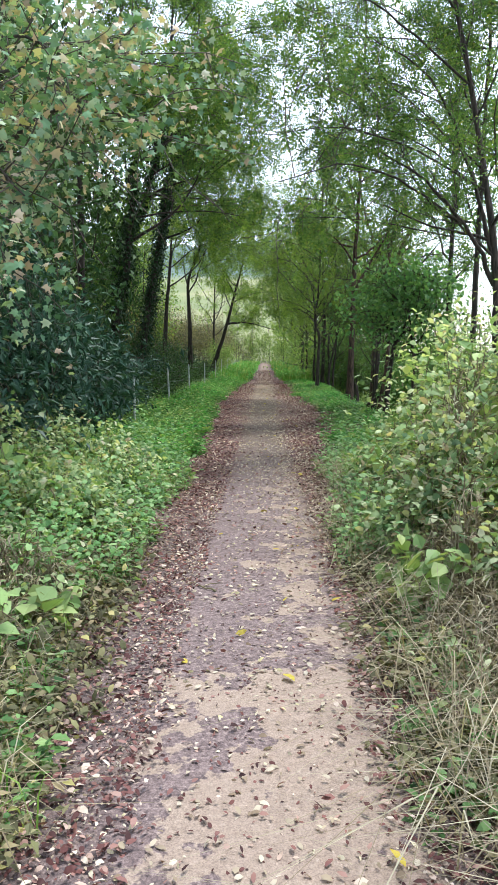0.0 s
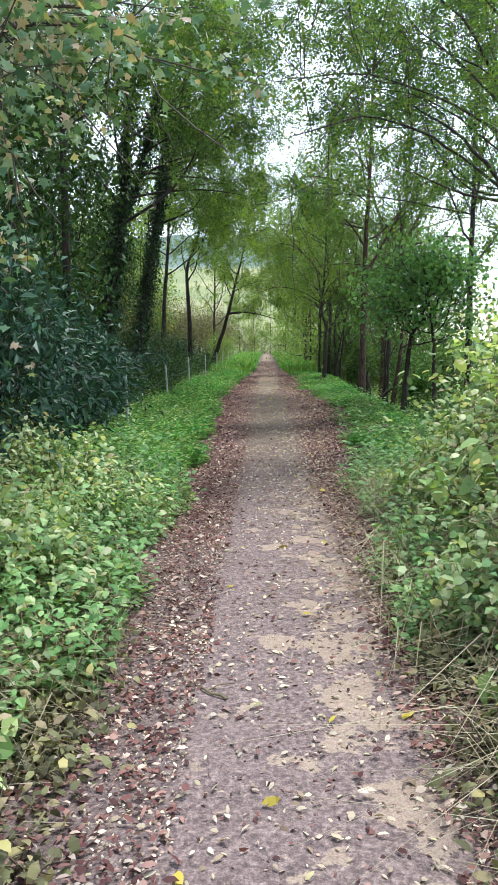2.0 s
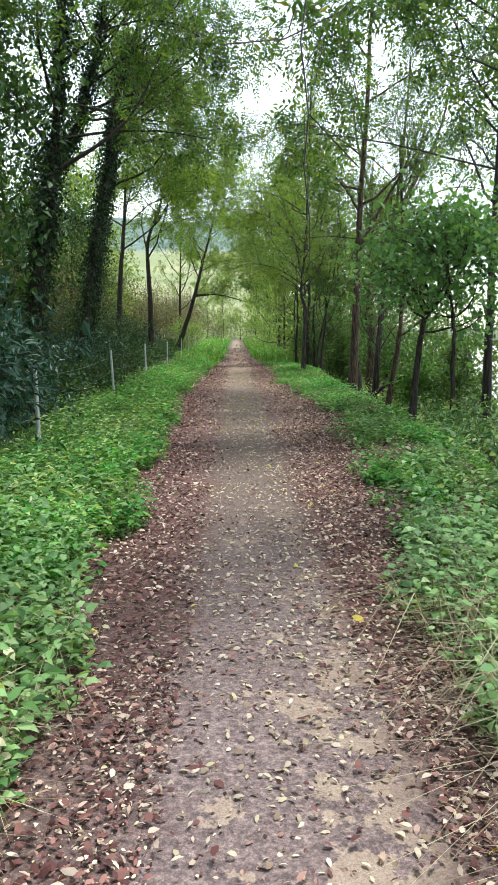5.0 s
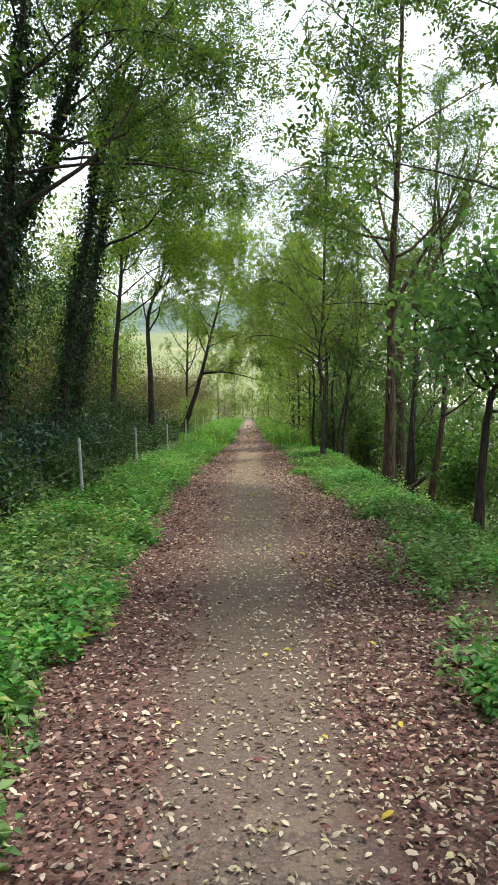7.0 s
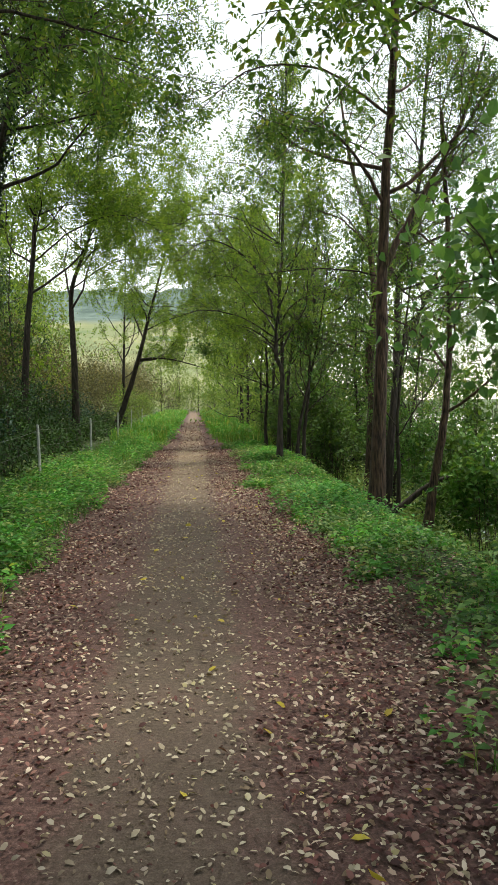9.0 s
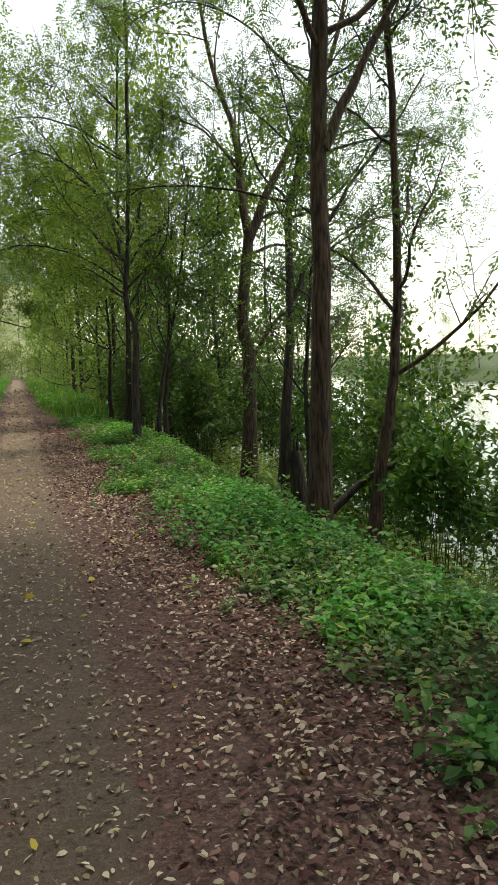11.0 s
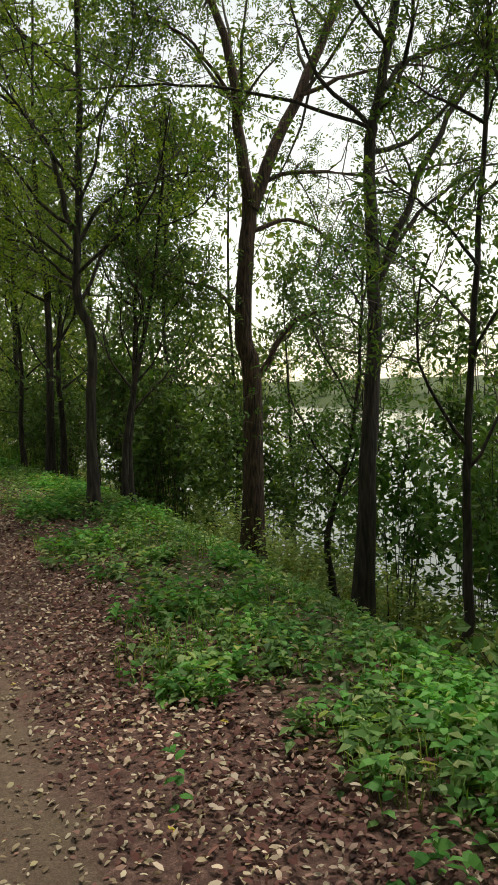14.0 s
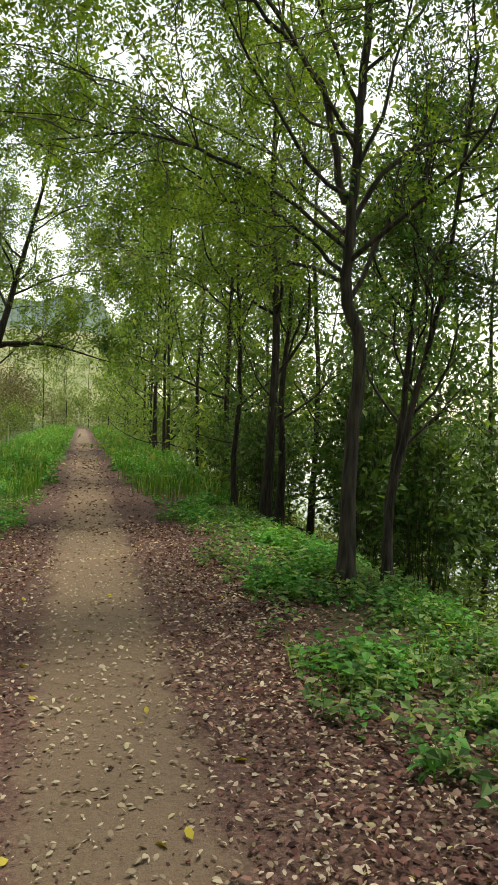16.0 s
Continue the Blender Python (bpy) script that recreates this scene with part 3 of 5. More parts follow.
tree(sap, 3.0, 18.9, up([0, 0.1, 0.2, 0.6, 0.9], [0, 1.2, 2.0, 2.5, 3.0]), 0.075, 0.02, limbs=[([(0.2, 0, 2.1), (-0.1, -0.3, 2.5), (-0.5, -0.6, 2.8), (-0.9, -0.8, 2.7)], 0.025), ([(0.25, 0, 2.2), (0.1, -0.3, 2.8), (-0.2, -0.6, 3.2), (-0.5, -0.7, 3.3)], 0.025), ([(0.4, 0, 2.5), (0.45, -0.3, 3.2), (0.4, -0.6, 3.25), (0.2, -0.9, 3.3)], 0.025)], auto=9, u0=0.42, reach=1.8, bias=(-0.3, -0.3), count=2300, size=(0.11, 0.084), mat=M_SAPLING, spread=0.24, shape="rich", hang=0.25, elev=0.1, sub=4)
tree(sap, 3.6, 18.4, up([0, 0, -0.05, -0.15, -0.2], [0, 1.4, 2.2, 2.9, 3.5]), 0.05, 0.015, auto=10, u0=0.45, reach=1.6, bias=(-0.1, 0.1), count=1600, size=(0.11, 0.084), mat=M_SAPLING, spread=0.26, shape="rich", hang=0.25, elev=0.1, sub=4)
tree("tall reddish-barked tree with rough straight trunk", 2.55, 22.97, up([0, 0.05, 0.1, 0.2, 0.3, 0.35], [0, 2.1, 4.1, 6.2, 9.0, 12.5]), 0.105, 0.02, bark=M_BARK_RED,
     limbs=[([(0.12, 0, 3.5), (0.5, 0.1, 4.2), (1.1, 0.2, 5.2), (1.6, 0.3, 6.6)], 0.05), ([(0.1, 0, 4.3), (-0.5, -0.3, 5.0), (-1.4, -0.6, 5.3)], 0.03)],
     auto=12, u0=0.42, reach=3.2, bias=(-0.15, 0), count=19000, over=(-2.4, 3))
tree("leaning reddish tree stem beside the tall trunk", 3.55, 24.0, up([0, 0.15, 0.3, 0.35, 0.2], [0, 1.0, 2.1, 3.6, 6.5]), 0.085, 0.03, bark=M_BARK_RED, auto=6, u0=0.5, reach=2.2, count=3500)
tree("forked dark tree with spreading thin limbs on the bank", 3.95, 28.1, up([0.05, 0.2, 0.25, 0.29, 0.42, 0.7, 0.9], [0, 2.2, 3.1, 4.6, 5.2, 6.9, 10]), 0.09, 0.03,
     limbs=[([(0.25, 0, 3.2), (0.6, 0, 3.9), (1.2, 0.1, 4.9), (2.1, 0.2, 6.0), (2.8, 0.2, 7.0)], 0.05), ([(0.45, 0, 5.2), (0.9, 0, 5.6), (2.2, -0.2, 5.9), (3.1, -0.3, 5.7)], 0.035),
            ([(0.35, 0, 3.4), (1.0, 0.2, 4.1), (2.0, 0.3, 4.7), (3.0, 0.3, 4.8)], 0.025)], auto=9, u0=0.5, reach=2.8, count=20000, over=(-2.6, 2), size=(0.053, 0.023))
tree("thin dark twin stem on the bank", 3.75, 26.3, up([0, 0.05, 0, 0.1, 0.3], [0, 1.0, 2.0, 3.4, 5]), 0.045, 0.015, auto=7, u0=0.35, reach=1.7, count=3800, mat=M_LOCUST)
tree("thin dark twin stem on the bank", 4.7, 29.6, up([0, -0.1, 0.1, 0.3, 0.5], [0, 0.8, 1.6, 2.6, 4.2]), 0.05, 0.015, auto=7, u0=0.35, reach=1.7, count=3800, mat=M_BROAD)
tree("thin dark twin stem on the bank", 3.08, 37.0, up([0, 0.05, 0, 0.15, 0.3], [0, 1.2, 2.4, 4.0, 6.5]), 0.08, 0.02, auto=8, u0=0.4, reach=2.0, count=5000, mat=M_LOCUST)
tree("thin dark twin stem on the bank", 2.42, 37.5, up([0, 0, 0.05, 0.0, -0.1], [0, 1.0, 2.2, 3.6, 6]), 0.06, 0.02, auto=8, u0=0.4, reach=2.0, count=4500, mat=M_YELLOWISH)
tree("slanting thin stem beside the kinked tree", 2.6, 31.3, up([0, 0.06, 0.25, 0.5, 0.8], [0, 0.8, 1.8, 3.0, 5]), 0.05, 0.015, auto=7, u0=0.4, reach=1.4, count=1000, mat=M_BROAD)
tree("slanting thin stem beside the kinked tree", 2.85, 31.8, up([0, 0.0, 0.1, 0.15, 0.3], [0, 0.8, 1.7, 2.8, 4.4]), 0.06, 0.015, auto=7, u0=0.4, reach=1.4, count=1000, mat=M_BROAD)
tree("crooked tree dividing into two heavy limbs", 4.5, 31.4, up([-0.05, 0, -0.1, 0.1, 0.1], [0, 2.6, 3.4, 5.0, 5.3]), 0.15, 0.09, bark=M_BARK_RED,
     limbs=[([(0.1, 0, 5.0), (0, 0, 5.6), (-0.1, 0.1, 7.0), (-0.5, 0.2, 8.4), (-0.8, 0.3, 10.5)], 0.1), ([(0.1, 0, 5.0), (0.5, 0, 5.9), (1.5, 0.1, 7.7), (2.2, 0.2, 9.2), (2.6, 0.3, 11)], 0.1),
            ([(0.05, 0, 2.6), (0.6, -0.1, 3.4), (1.2, -0.2, 3.6), (2.0, -0.2, 3.3)], 0.05), ([(-0.1, 0, 3.5), (-0.5, 0, 3.9), (-1.0, 0, 4.0), (-1.6, 0.1, 4.3)], 0.035), ([(0.15, 0, 5.2), (0.6, 0, 5.5), (1.9, 0, 5.6), (3.4, 0.1, 5.2)], 0.04), ([(0.12, 0, 4.7), (0.9, 0.1, 4.9), (2.2, 0.3, 4.4), (3.3, 0.4, 3.8)], 0.035), ([(0.9, 0, 6.6), (1.9, -0.2, 7.0), (3.0, -0.3, 7.2), (4.2, -0.4, 6.9)], 0.035), ([(0, 0, 6.2), (-0.8, -0.3, 6.9), (-1.8, -0.5, 7.2)], 0.03)],
     auto=0, count=30000, sub=10, size=(0.052, 0.023))
tree("grey-barked tree with a kinked trunk beside the path", 2.15, 31.1, up([0, 0.02, 0.06, -0.09, -0.07, 0.0, 0.07, 0.2], [0, 1.1, 2.1, 2.6, 3.2, 4.0, 5.2, 9.5]), 0.07, 0.03, bark=M_BARK_GREY,
     limbs=[([(-0.1, 0, 3.4), (-0.35, 0, 4.4), (-0.95, 0, 5.0), (-1.6, 0, 5.8)], 0.035), ([(-0.1, 0, 3.15), (0.35, 0, 3.8), (1.0, 0, 4.1), (1.8, 0, 4.3)], 0.03), ([(-0.1, 0, 2.8), (-0.7, -0.1, 3.2), (-1.3, -0.2, 3.3)], 0.02)],
     auto=11, u0=0.38, reach=2.8, bias=(-0.25, 0), count=18000, mat=M_YELLOWISH, over=(-2.6, 3), size=(0.054, 0.024))
tree(LOCUST, 2.7, 55, up([0, 0, 0.1, 0.2], [0, 3, 6, 11]), 0.11, auto=9, u0=0.35, reach=3, count=9000, size=(0.14, 0.07), over=(-2.6, 3))
tree(LOCUST, 4.4, 16.5, up([0, 0.1, 0.2, 0.3], [0, 4, 8, 13]), 0.09, auto=11, u0=0.42, reach=3.2, bias=(-0.3, 0), count=20000, over=(-3.4, 4), size=(0.092, 0.043))
tree(LOCUST, 4.9, 20.5, up([0, 0, 0.05, 0], [0, 4, 8, 13]), 0.11, auto=11, u0=0.36, reach=3.3, bias=(-0.25, -0.1), count=19000, over=(-3.8, 3), size=(0.092, 0.043))
# left side, ivy-clad trunks
IVY = "old tree with its trunk wrapped in dark ivy"
tree("tall bare-stemmed tree behind the dark shrubs", -3.7, 15.3, up([0, 0.05, 0.1, 0.2], [0, 4.4, 6, 11]), 0.09, auto=9, u0=0.5, reach=2.6, bias=(0.35, 0), count=15000, ivy=3, over=(3.0, 4), size=(0.092, 0.043))
tree(IVY, -4.0, 20, up([0, 0.1, 0.4, 0.6, 0.8, 1.2], [0, 2.2, 3.7, 5.5, 7.3, 12]), 0.17, auto=11, u0=0.45, reach=3.8, bias=(0.45, 0), count=13000, ivy=8, over=(3.4, 3), size=(0.092, 0.043))
tree(IVY, -4.5, 22, up([0, 0.3, 1.1, 1.7, 2.1], [0, 4.0, 5.7, 8.1, 12.5]), 0.15, auto=10, u0=0.5, reach=3.6, bias=(0.45, -0.1), count=12000, ivy=8.5, over=(3.3, 3), size=(0.092, 0.043))
tree(IVY, -4.2, 25, up([0, 0.4, 0.8, 1.2, 1.8, 2.2], [0, 2.8, 5.1, 7.3, 9.0, 12.5]), 0.12, auto=10, u0=0.5, reach=3.8, bias=(0.5, 0), count=12000, ivy=8.5, over=(3.3, 3), size=(0.092, 0.043))
tree(IVY, -4.7, 27.8, up([0, 0.5, 0.9, 1.4, 2.0, 2.5], [0, 2.6, 5.0, 7.2, 8.9, 12]), 0.16, auto=11, u0=0.42, reach=3.6, bias=(0.45, 0), count=13000, ivy=9, over=(3.4, 3), size=(0.092, 0.043))
tree("dark forked tree beside the wire fence", -3.6, 36.7, up([0, 0, -0.05, 0.6, 1.0], [0, 2.8, 4.9, 6.8, 11]), 0.13, auto=10, u0=0.4, reach=3.4, bias=(0.45, -0.1), count=25000, size=(0.09, 0.04), mat=M_YELLOWISH, spread=0.24, over=(3.4, 4))
tree("leaning tree with a bough arching over the path", -3.3, 44, up([0, 0.5, 1.1, 1.6, 2.1, 2.6], [0, 1.2, 3.0, 4.9, 6.7, 9]), 0.15, limbs=[([(1.15, 0, 3.1), (1.9, -0.1, 3.15), (2.7, -0.2, 3.05), (3.8, -0.3, 2.75)], 0.06)],
     auto=9, u0=0.4, reach=3, bias=(0.3, 0), count=14000, size=(0.1, 0.045), mat=M_YELLOWISH, spread=0.22, over=(3.0, 3))
tree("slim tree with a light airy crown over the path", 2.75, 36.6, up([0, 0.1, 0, 0.2], [0, 3, 6, 10.5]), 0.09, auto=11, u0=0.3, reach=2.8, bias=(-0.2, 0), count=10000, size=(0.09, 0.04), mat=M_YELLOWISH, over=(-3.2, 3))
tree("slim tree with a light airy crown over the path", 3.2, 42.5, up([0, 0, 0.1, 0.2], [0, 3, 6, 10]), 0.09, auto=11, u0=0.25, reach=3, bias=(-0.2, 0), count=10000, size=(0.1, 0.045), mat=M_FAR, over=(-3.4, 4))
tree("slim tree with a light airy crown over the path", -3.4, 51, up([0, 0, 0.1, 0.2], [0, 3, 6, 10]), 0.1, auto=11, u0=0.25, reach=3.2, bias=(0.2, 0), count=10000, size=(0.11, 0.05), mat=M_YELLOWISH, over=(3.4, 4))
tree("spreading tree with a dense yellow-green crown", -4.4, 33.2, up([0, 0.1, 0.3, 0.5, 0.8], [0, 2.6, 5, 7.5, 10.5]), 0.12, auto=11, u0=0.42, reach=3.2, bias=(0.35, -0.1), count=24000, size=(0.092, 0.043), mat=M_YELLOWISH, over=(3.2, 4), spread=0.2)
# maple that hangs over the near left verge
tree("maple with dull green and browning lobed leaves", -3.6, 8.0, up([0, 0.1, 0.2, 0.3, 0.3], [0, 2, 3.4, 5, 8]), 0.1, limbs=[
    ([(0.15, 0, 2.6), (1.0, -0.6, 3.3), (1.9, -1.1, 3.6), (2.75, -1.6, 3.25)], 0.035), ([(0.2, 0, 2.8), (1.0, -1.2, 3.5), (1.7, -2.0, 3.6), (2.2, -2.5, 3.3)], 0.035),
    ([(0.1, 0, 2.3), (0.8, -1.2, 2.9), (1.4, -2.1, 3.0), (2.0, -2.8, 2.5)], 0.03), ([(0.2, 0, 3.0), (0.9, -0.9, 3.8), (1.6, -1.7, 3.95), (2.3, -2.1, 3.55)], 0.03), ([(0.1, 0, 2.2), (0.6, -1.0, 2.6), (1.2, -1.9, 2.75), (1.6, -2.4, 2.4)], 0.03)],
    auto=4, u0=0.6, reach=1.9, bias=(0.15, -0.2), sub=10, count=11000, size=(0.074, 0.074), mat=M_MAPLE, spread=0.1, shape="lobed", hang=0.6)
tree("maple with dull green and browning lobed leaves", -4.8, 11.5, up([0, 0.1, 0.3, 0.4, 0.5], [0, 2.5, 4.4, 6, 9]), 0.12, auto=10, u0=0.4, reach=2.6, bias=(0.5, -0.2), count=5500, size=(0.085, 0.085), mat=M_MAPLE, spread=0.2, shape="lobed", hang=0.6)

# far woods along both sides: a few built trees, copied
def far_tree(label, mat, x, y, u0, reach, h):
    return tree(label, x, y, up([0, 0.1, -0.05, 0.2], [0, h * 0.3, h * 0.6, h]), 0.075, auto=12, u0=u0, reach=reach, count=2100, size=(0.205, 0.105), mat=mat, group="woodland trees", spread=0.38, sub=3, elev=0.25, fine=False, shape="plain")


far_a = far_tree("slender woodland tree with hazy green foliage", M_FAR, 4.4, 39.5, 0.13, 3.3, 11)
far_b = far_tree("slender woodland tree with fresh green foliage", M_FAR, 4.9, 57, 0.12, 3.2, 10)
far_c = far_tree("slender woodland tree with yellow-green foliage", M_YELLOWISH, 5.4, 47.5, 0.12, 3.4, 10)
FAR = (far_a, far_b, far_c)
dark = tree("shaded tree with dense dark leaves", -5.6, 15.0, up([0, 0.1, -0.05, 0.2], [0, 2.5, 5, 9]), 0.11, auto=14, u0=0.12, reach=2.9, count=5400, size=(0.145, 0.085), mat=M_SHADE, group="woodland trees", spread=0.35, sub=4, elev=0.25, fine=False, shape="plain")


leafy = tree("shaded tree with dense mid-green leaves", 5.2, 36.5, up([0, 0.1, -0.05, 0.2], [0, 2.2, 4.4, 7.5]), 0.09, auto=14, u0=0.12, reach=2.6, count=5000, size=(0.12, 0.07), mat=M_UNDER, group="woodland trees", spread=0.22, sub=5, elev=0.25, fine=False, shape="plain")


def copy_at(ob, x, y, turn, s):
    c = copy_thing(ob, pose(x, y, float(ground_z(x, y)) - 0.08, 0, 0, turn))
    c.scale = (s, s, s)
    return c


def far_woods():
    r = random.Random(4)
    for y in range(45, 100, 5):
        x = 3.0 + r.uniform(-0.2, 0.9)
        copy_at(r.choice(FAR), x, y + r.uniform(-1.5, 1.5), r.uniform(0, 360), r.uniform(0.8, 1.1))
    for x, y, s in ((7.5, 44, 1.0), (7.0, 53, 1.0), (7.5, 62, 1.0), (7.5, 75, 1.1), (8, 90, 1.1), (3.6, 103, 1.1), (8, 108, 1.2), (-2.0, 112, 0.9), (-1.6, 101, 0.62), (0.6, 105, 0.7), (2.4, 99, 0.7), (-3.5, 96, 0.6), (-2.9, 82, 0.6), (3.0, 110, 0.9), (-8.2, 45, 0.9), (-6.3, 40, 0.8), (-6.9, 46, 0.85), (-9.8, 52, 1.0), (-9.2, 61, 0.9), (-12, 57, 1.0), (-11.5, 68, 0.9), (-14, 78, 1.0), (-12.5, 88, 0.8), (-17, 70, 1.1), (-16, 96, 0.9), (-20, 86, 1.1), (-13.5, 48, 1.0),
                    (-7.5, 34, 0.9), (-8.5, 27, 1.0), (-8.0, 19, 1.0), (-7.5, 13, 1.1), (-10.5, 23, 1.1), (6.4, 9.5, 0.9), (6.6, 36.5, 0.85),
                    # unseen trees behind the starting point, added only to shape the light
                    (-6.0, -6, 1.0), (6.0, -8, 1.0), (0.5, -20, 1.1)):
        copy_at(r.choice(FAR), x, y, r.uniform(0, 360), s)
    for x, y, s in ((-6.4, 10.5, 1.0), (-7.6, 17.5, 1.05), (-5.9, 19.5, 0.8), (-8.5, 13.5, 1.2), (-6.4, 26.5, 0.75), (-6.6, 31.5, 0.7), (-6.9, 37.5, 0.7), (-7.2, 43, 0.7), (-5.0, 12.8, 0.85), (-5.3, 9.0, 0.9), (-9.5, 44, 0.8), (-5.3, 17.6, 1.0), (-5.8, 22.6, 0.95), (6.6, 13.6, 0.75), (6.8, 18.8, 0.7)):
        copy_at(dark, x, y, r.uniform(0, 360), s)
    for x, y, s in ((6.0, 40.0, 0.95), (4.7, 43.5, 0.9), (6.6, 34.0, 0.7), (5.6, 48, 0.9)):
        copy_at(leafy, x, y, r.uniform(0, 360), s)
    # trees on the far bank of the river
    for y, x in ((40, 71), (52, 70), (63, 72), (75, 70), (86, 72), (97, 70), (109, 72), (121, 70), (134, 72), (148, 71), (164, 72), (25, 71)):
        copy_at(r.choice(FAR), x, y, r.uniform(0, 360), r.uniform(0.7, 1.15))


far_woods()


# ---- shrubs ----
def shrub(name, label, x, y, rx, ry, h, stems, count, size, mat, category="shrub", group="", shape="rich", stem_mat=None, spread=0.1, low=0.25, hang=0.3, arch=0.35):
    z0 = float(ground_z(x, y))
    root = thing(name, x, y, z0 - 0.02, label, category, group)
    lines, pts = [], []
    for _ in range(stems):
        a, q = rng.uniform(0, 2 * np.pi), math.sqrt(rng.uniform(0.02, 1))
        tx, ty = math.cos(a) * rx * q, math.sin(a) * ry * q
        th = h * (1 - 0.55 * q * q) * rng.uniform(0.75, 1.15)
        bx, by = tx * 0.35, ty * 0.35
        gz = float(ground_z(x + bx, y + by)) - z0
        gt = float(ground_z(x + tx, y + ty)) - z0
        c = curve_through([(bx, by, gz), (bx + (tx - bx) * 0.3, by + (ty - by) * 0.3, gz + th * 0.7), (bx + (tx - bx) * 0.7, by + (ty - by) * 0.7, gz * 0.5 + gt * 0.5 + th * 1.0), (tx, ty, gt + th * (1 - arch))], 3, 0.02)
        lines.append((c, np.linspace(0.008, 0.003, len(c))))
        pts.append(c[int(len(c) * low):])
        for _ in range(2):
            j = rng.integers(2, len(c) - 1)
            b = wander(c[j], unit(c[j] - c[j - 1]) + rng.normal(0, 0.7, 3), h * rng.uniform(0.15, 0.35), 3, 0.0, 0.3)
            lines.append((b, np.linspace(0.004, 0.002, 4)))
            pts.append(b)
    tagged(part("stem_tangle", tubes("stem_tangle", lines, stem_mat or M_TWIG, 3), root), kind="stuff")
    a = np.concatenate(pts)
    base = a[rng.integers(0, len(a), count)] + rng.normal(0, spread, (count, 3)) * [1, 1, 0.7]
    base[:, 2] = np.maximum(base[:, 2], ground_z(base[:, 0] + x, base[:, 1] + y) - z0 + 0.03)
    out = unit(base * [1, 1, 0.3])
    along = out * 0.7 + rng.normal(0, 0.6, (count, 3)) + [0, 0, -hang]
    nor = rng.normal(0, 0.45, (count, 3)) + [0, 0, 0.9] + out * 0.4
    ln = size[0] * rng.uniform(0.6, 1.35, count)
    part("foliage", leaves("foliage", base, along, nor, ln, ln * size[1] / size[0], mat, shape), root)
    return root


BR = "tangled bramble bush with yellowing pale green leaves"
for x, y, rx, ry, h, c in ((-1.85, 3.1, 0.75, 0.9, 0.5, 2550), (-2.5, 4.6, 0.9, 0.9, 0.85, 3300), (-1.7, 5.6, 0.75, 0.9, 0.62, 3300), (-2.7, 6.6, 0.9, 1.0, 1.0, 3450), (-1.8, 7.5, 0.8, 0.9, 0.7, 3300), (-2.9, 8.6, 0.8, 0.9, 0.95, 2700), (-3.2, 2.6, 0.9, 1.0, 0.9, 2250)):
    shrub("bramble", BR, x, y, rx, ry, h, 26, c, (0.058, 0.038), M_BRAMBLE, "bramble", "brambles beside the path", shape="oval", stem_mat=M_CANE)
for x, y, rx, ry, h, c in ((1.4, 5.2, 0.75, 0.9, 1.1, 3900), (2.0, 6.8, 0.9, 1.0, 1.95, 4200), (1.5, 7.2, 0.7, 0.9, 1.0, 3600), (1.65, 3.7, 0.7, 0.9, 0.8, 3000), (2.6, 5.4, 0.9, 1.0, 2.45, 3300), (2.4, 8.8, 0.8, 0.8, 2.0, 2700), (2.5, 3.6, 0.8, 0.9, 1.5, 2550)):
    shrub("bramble", "tall bramble tangled with pale climbing leaves", x, y, rx, ry, h, 30, c, (0.06, 0.04), M_BRAMBLE, "bramble", "brambles beside the path", shape="oval", stem_mat=M_CANE, low=0.12)
for x, y, h, c in ((1.45, 6.2, 1.2, 340), (1.9, 4.9, 1.3, 380), (2.1, 7.6, 1.75, 320), (2.3, 6.0, 1.9, 340), (1.3, 4.2, 0.7, 180), (1.75, 3.6, 0.9, 220), (-2.1, 4.0, 0.7, 150), (-1.6, 3.6, 0.45, 90), (-2.3, 6.0, 0.85, 130)):
    shrub("climbing_vine", "climbing vine with large pale yellow-green leaves", x, y, 0.55, 0.6, h, 8, c, (0.12, 0.095), M_VINE, "vine", "vines over the brambles", stem_mat=M_CANE, low=0.6, spread=0.06)
for x, y, rx, ry, h, c in ((-1.5, 2.4, 0.45, 0.6, 0.3, 420), (-1.45, 4.3, 0.4, 0.6, 0.32, 420), (-1.35, 8.6, 0.4, 0.6, 0.4, 420), (-2.0, 1.6, 0.6, 0.6, 0.4, 420), (1.1, 3.0, 0.35, 0.5, 0.3, 360), (1.15, 4.6, 0.4, 0.6, 0.45, 480), (1.15, 6.2, 0.4, 0.6, 0.6, 560), (1.3, 2.0, 0.45, 0.5, 0.35, 420), (1.25, 7.8, 0.45, 0.6, 0.55, 520), (2.1, 2.6, 0.6, 0.7, 0.7, 700)):
    shrub("bramble", "low straggling bramble with mottled green leaves", x, y, rx, ry, h, 18, c, (0.05, 0.034), M_BRAMBLE, "bramble", "low brambles at the path edge", shape="oval", stem_mat=M_CANE)
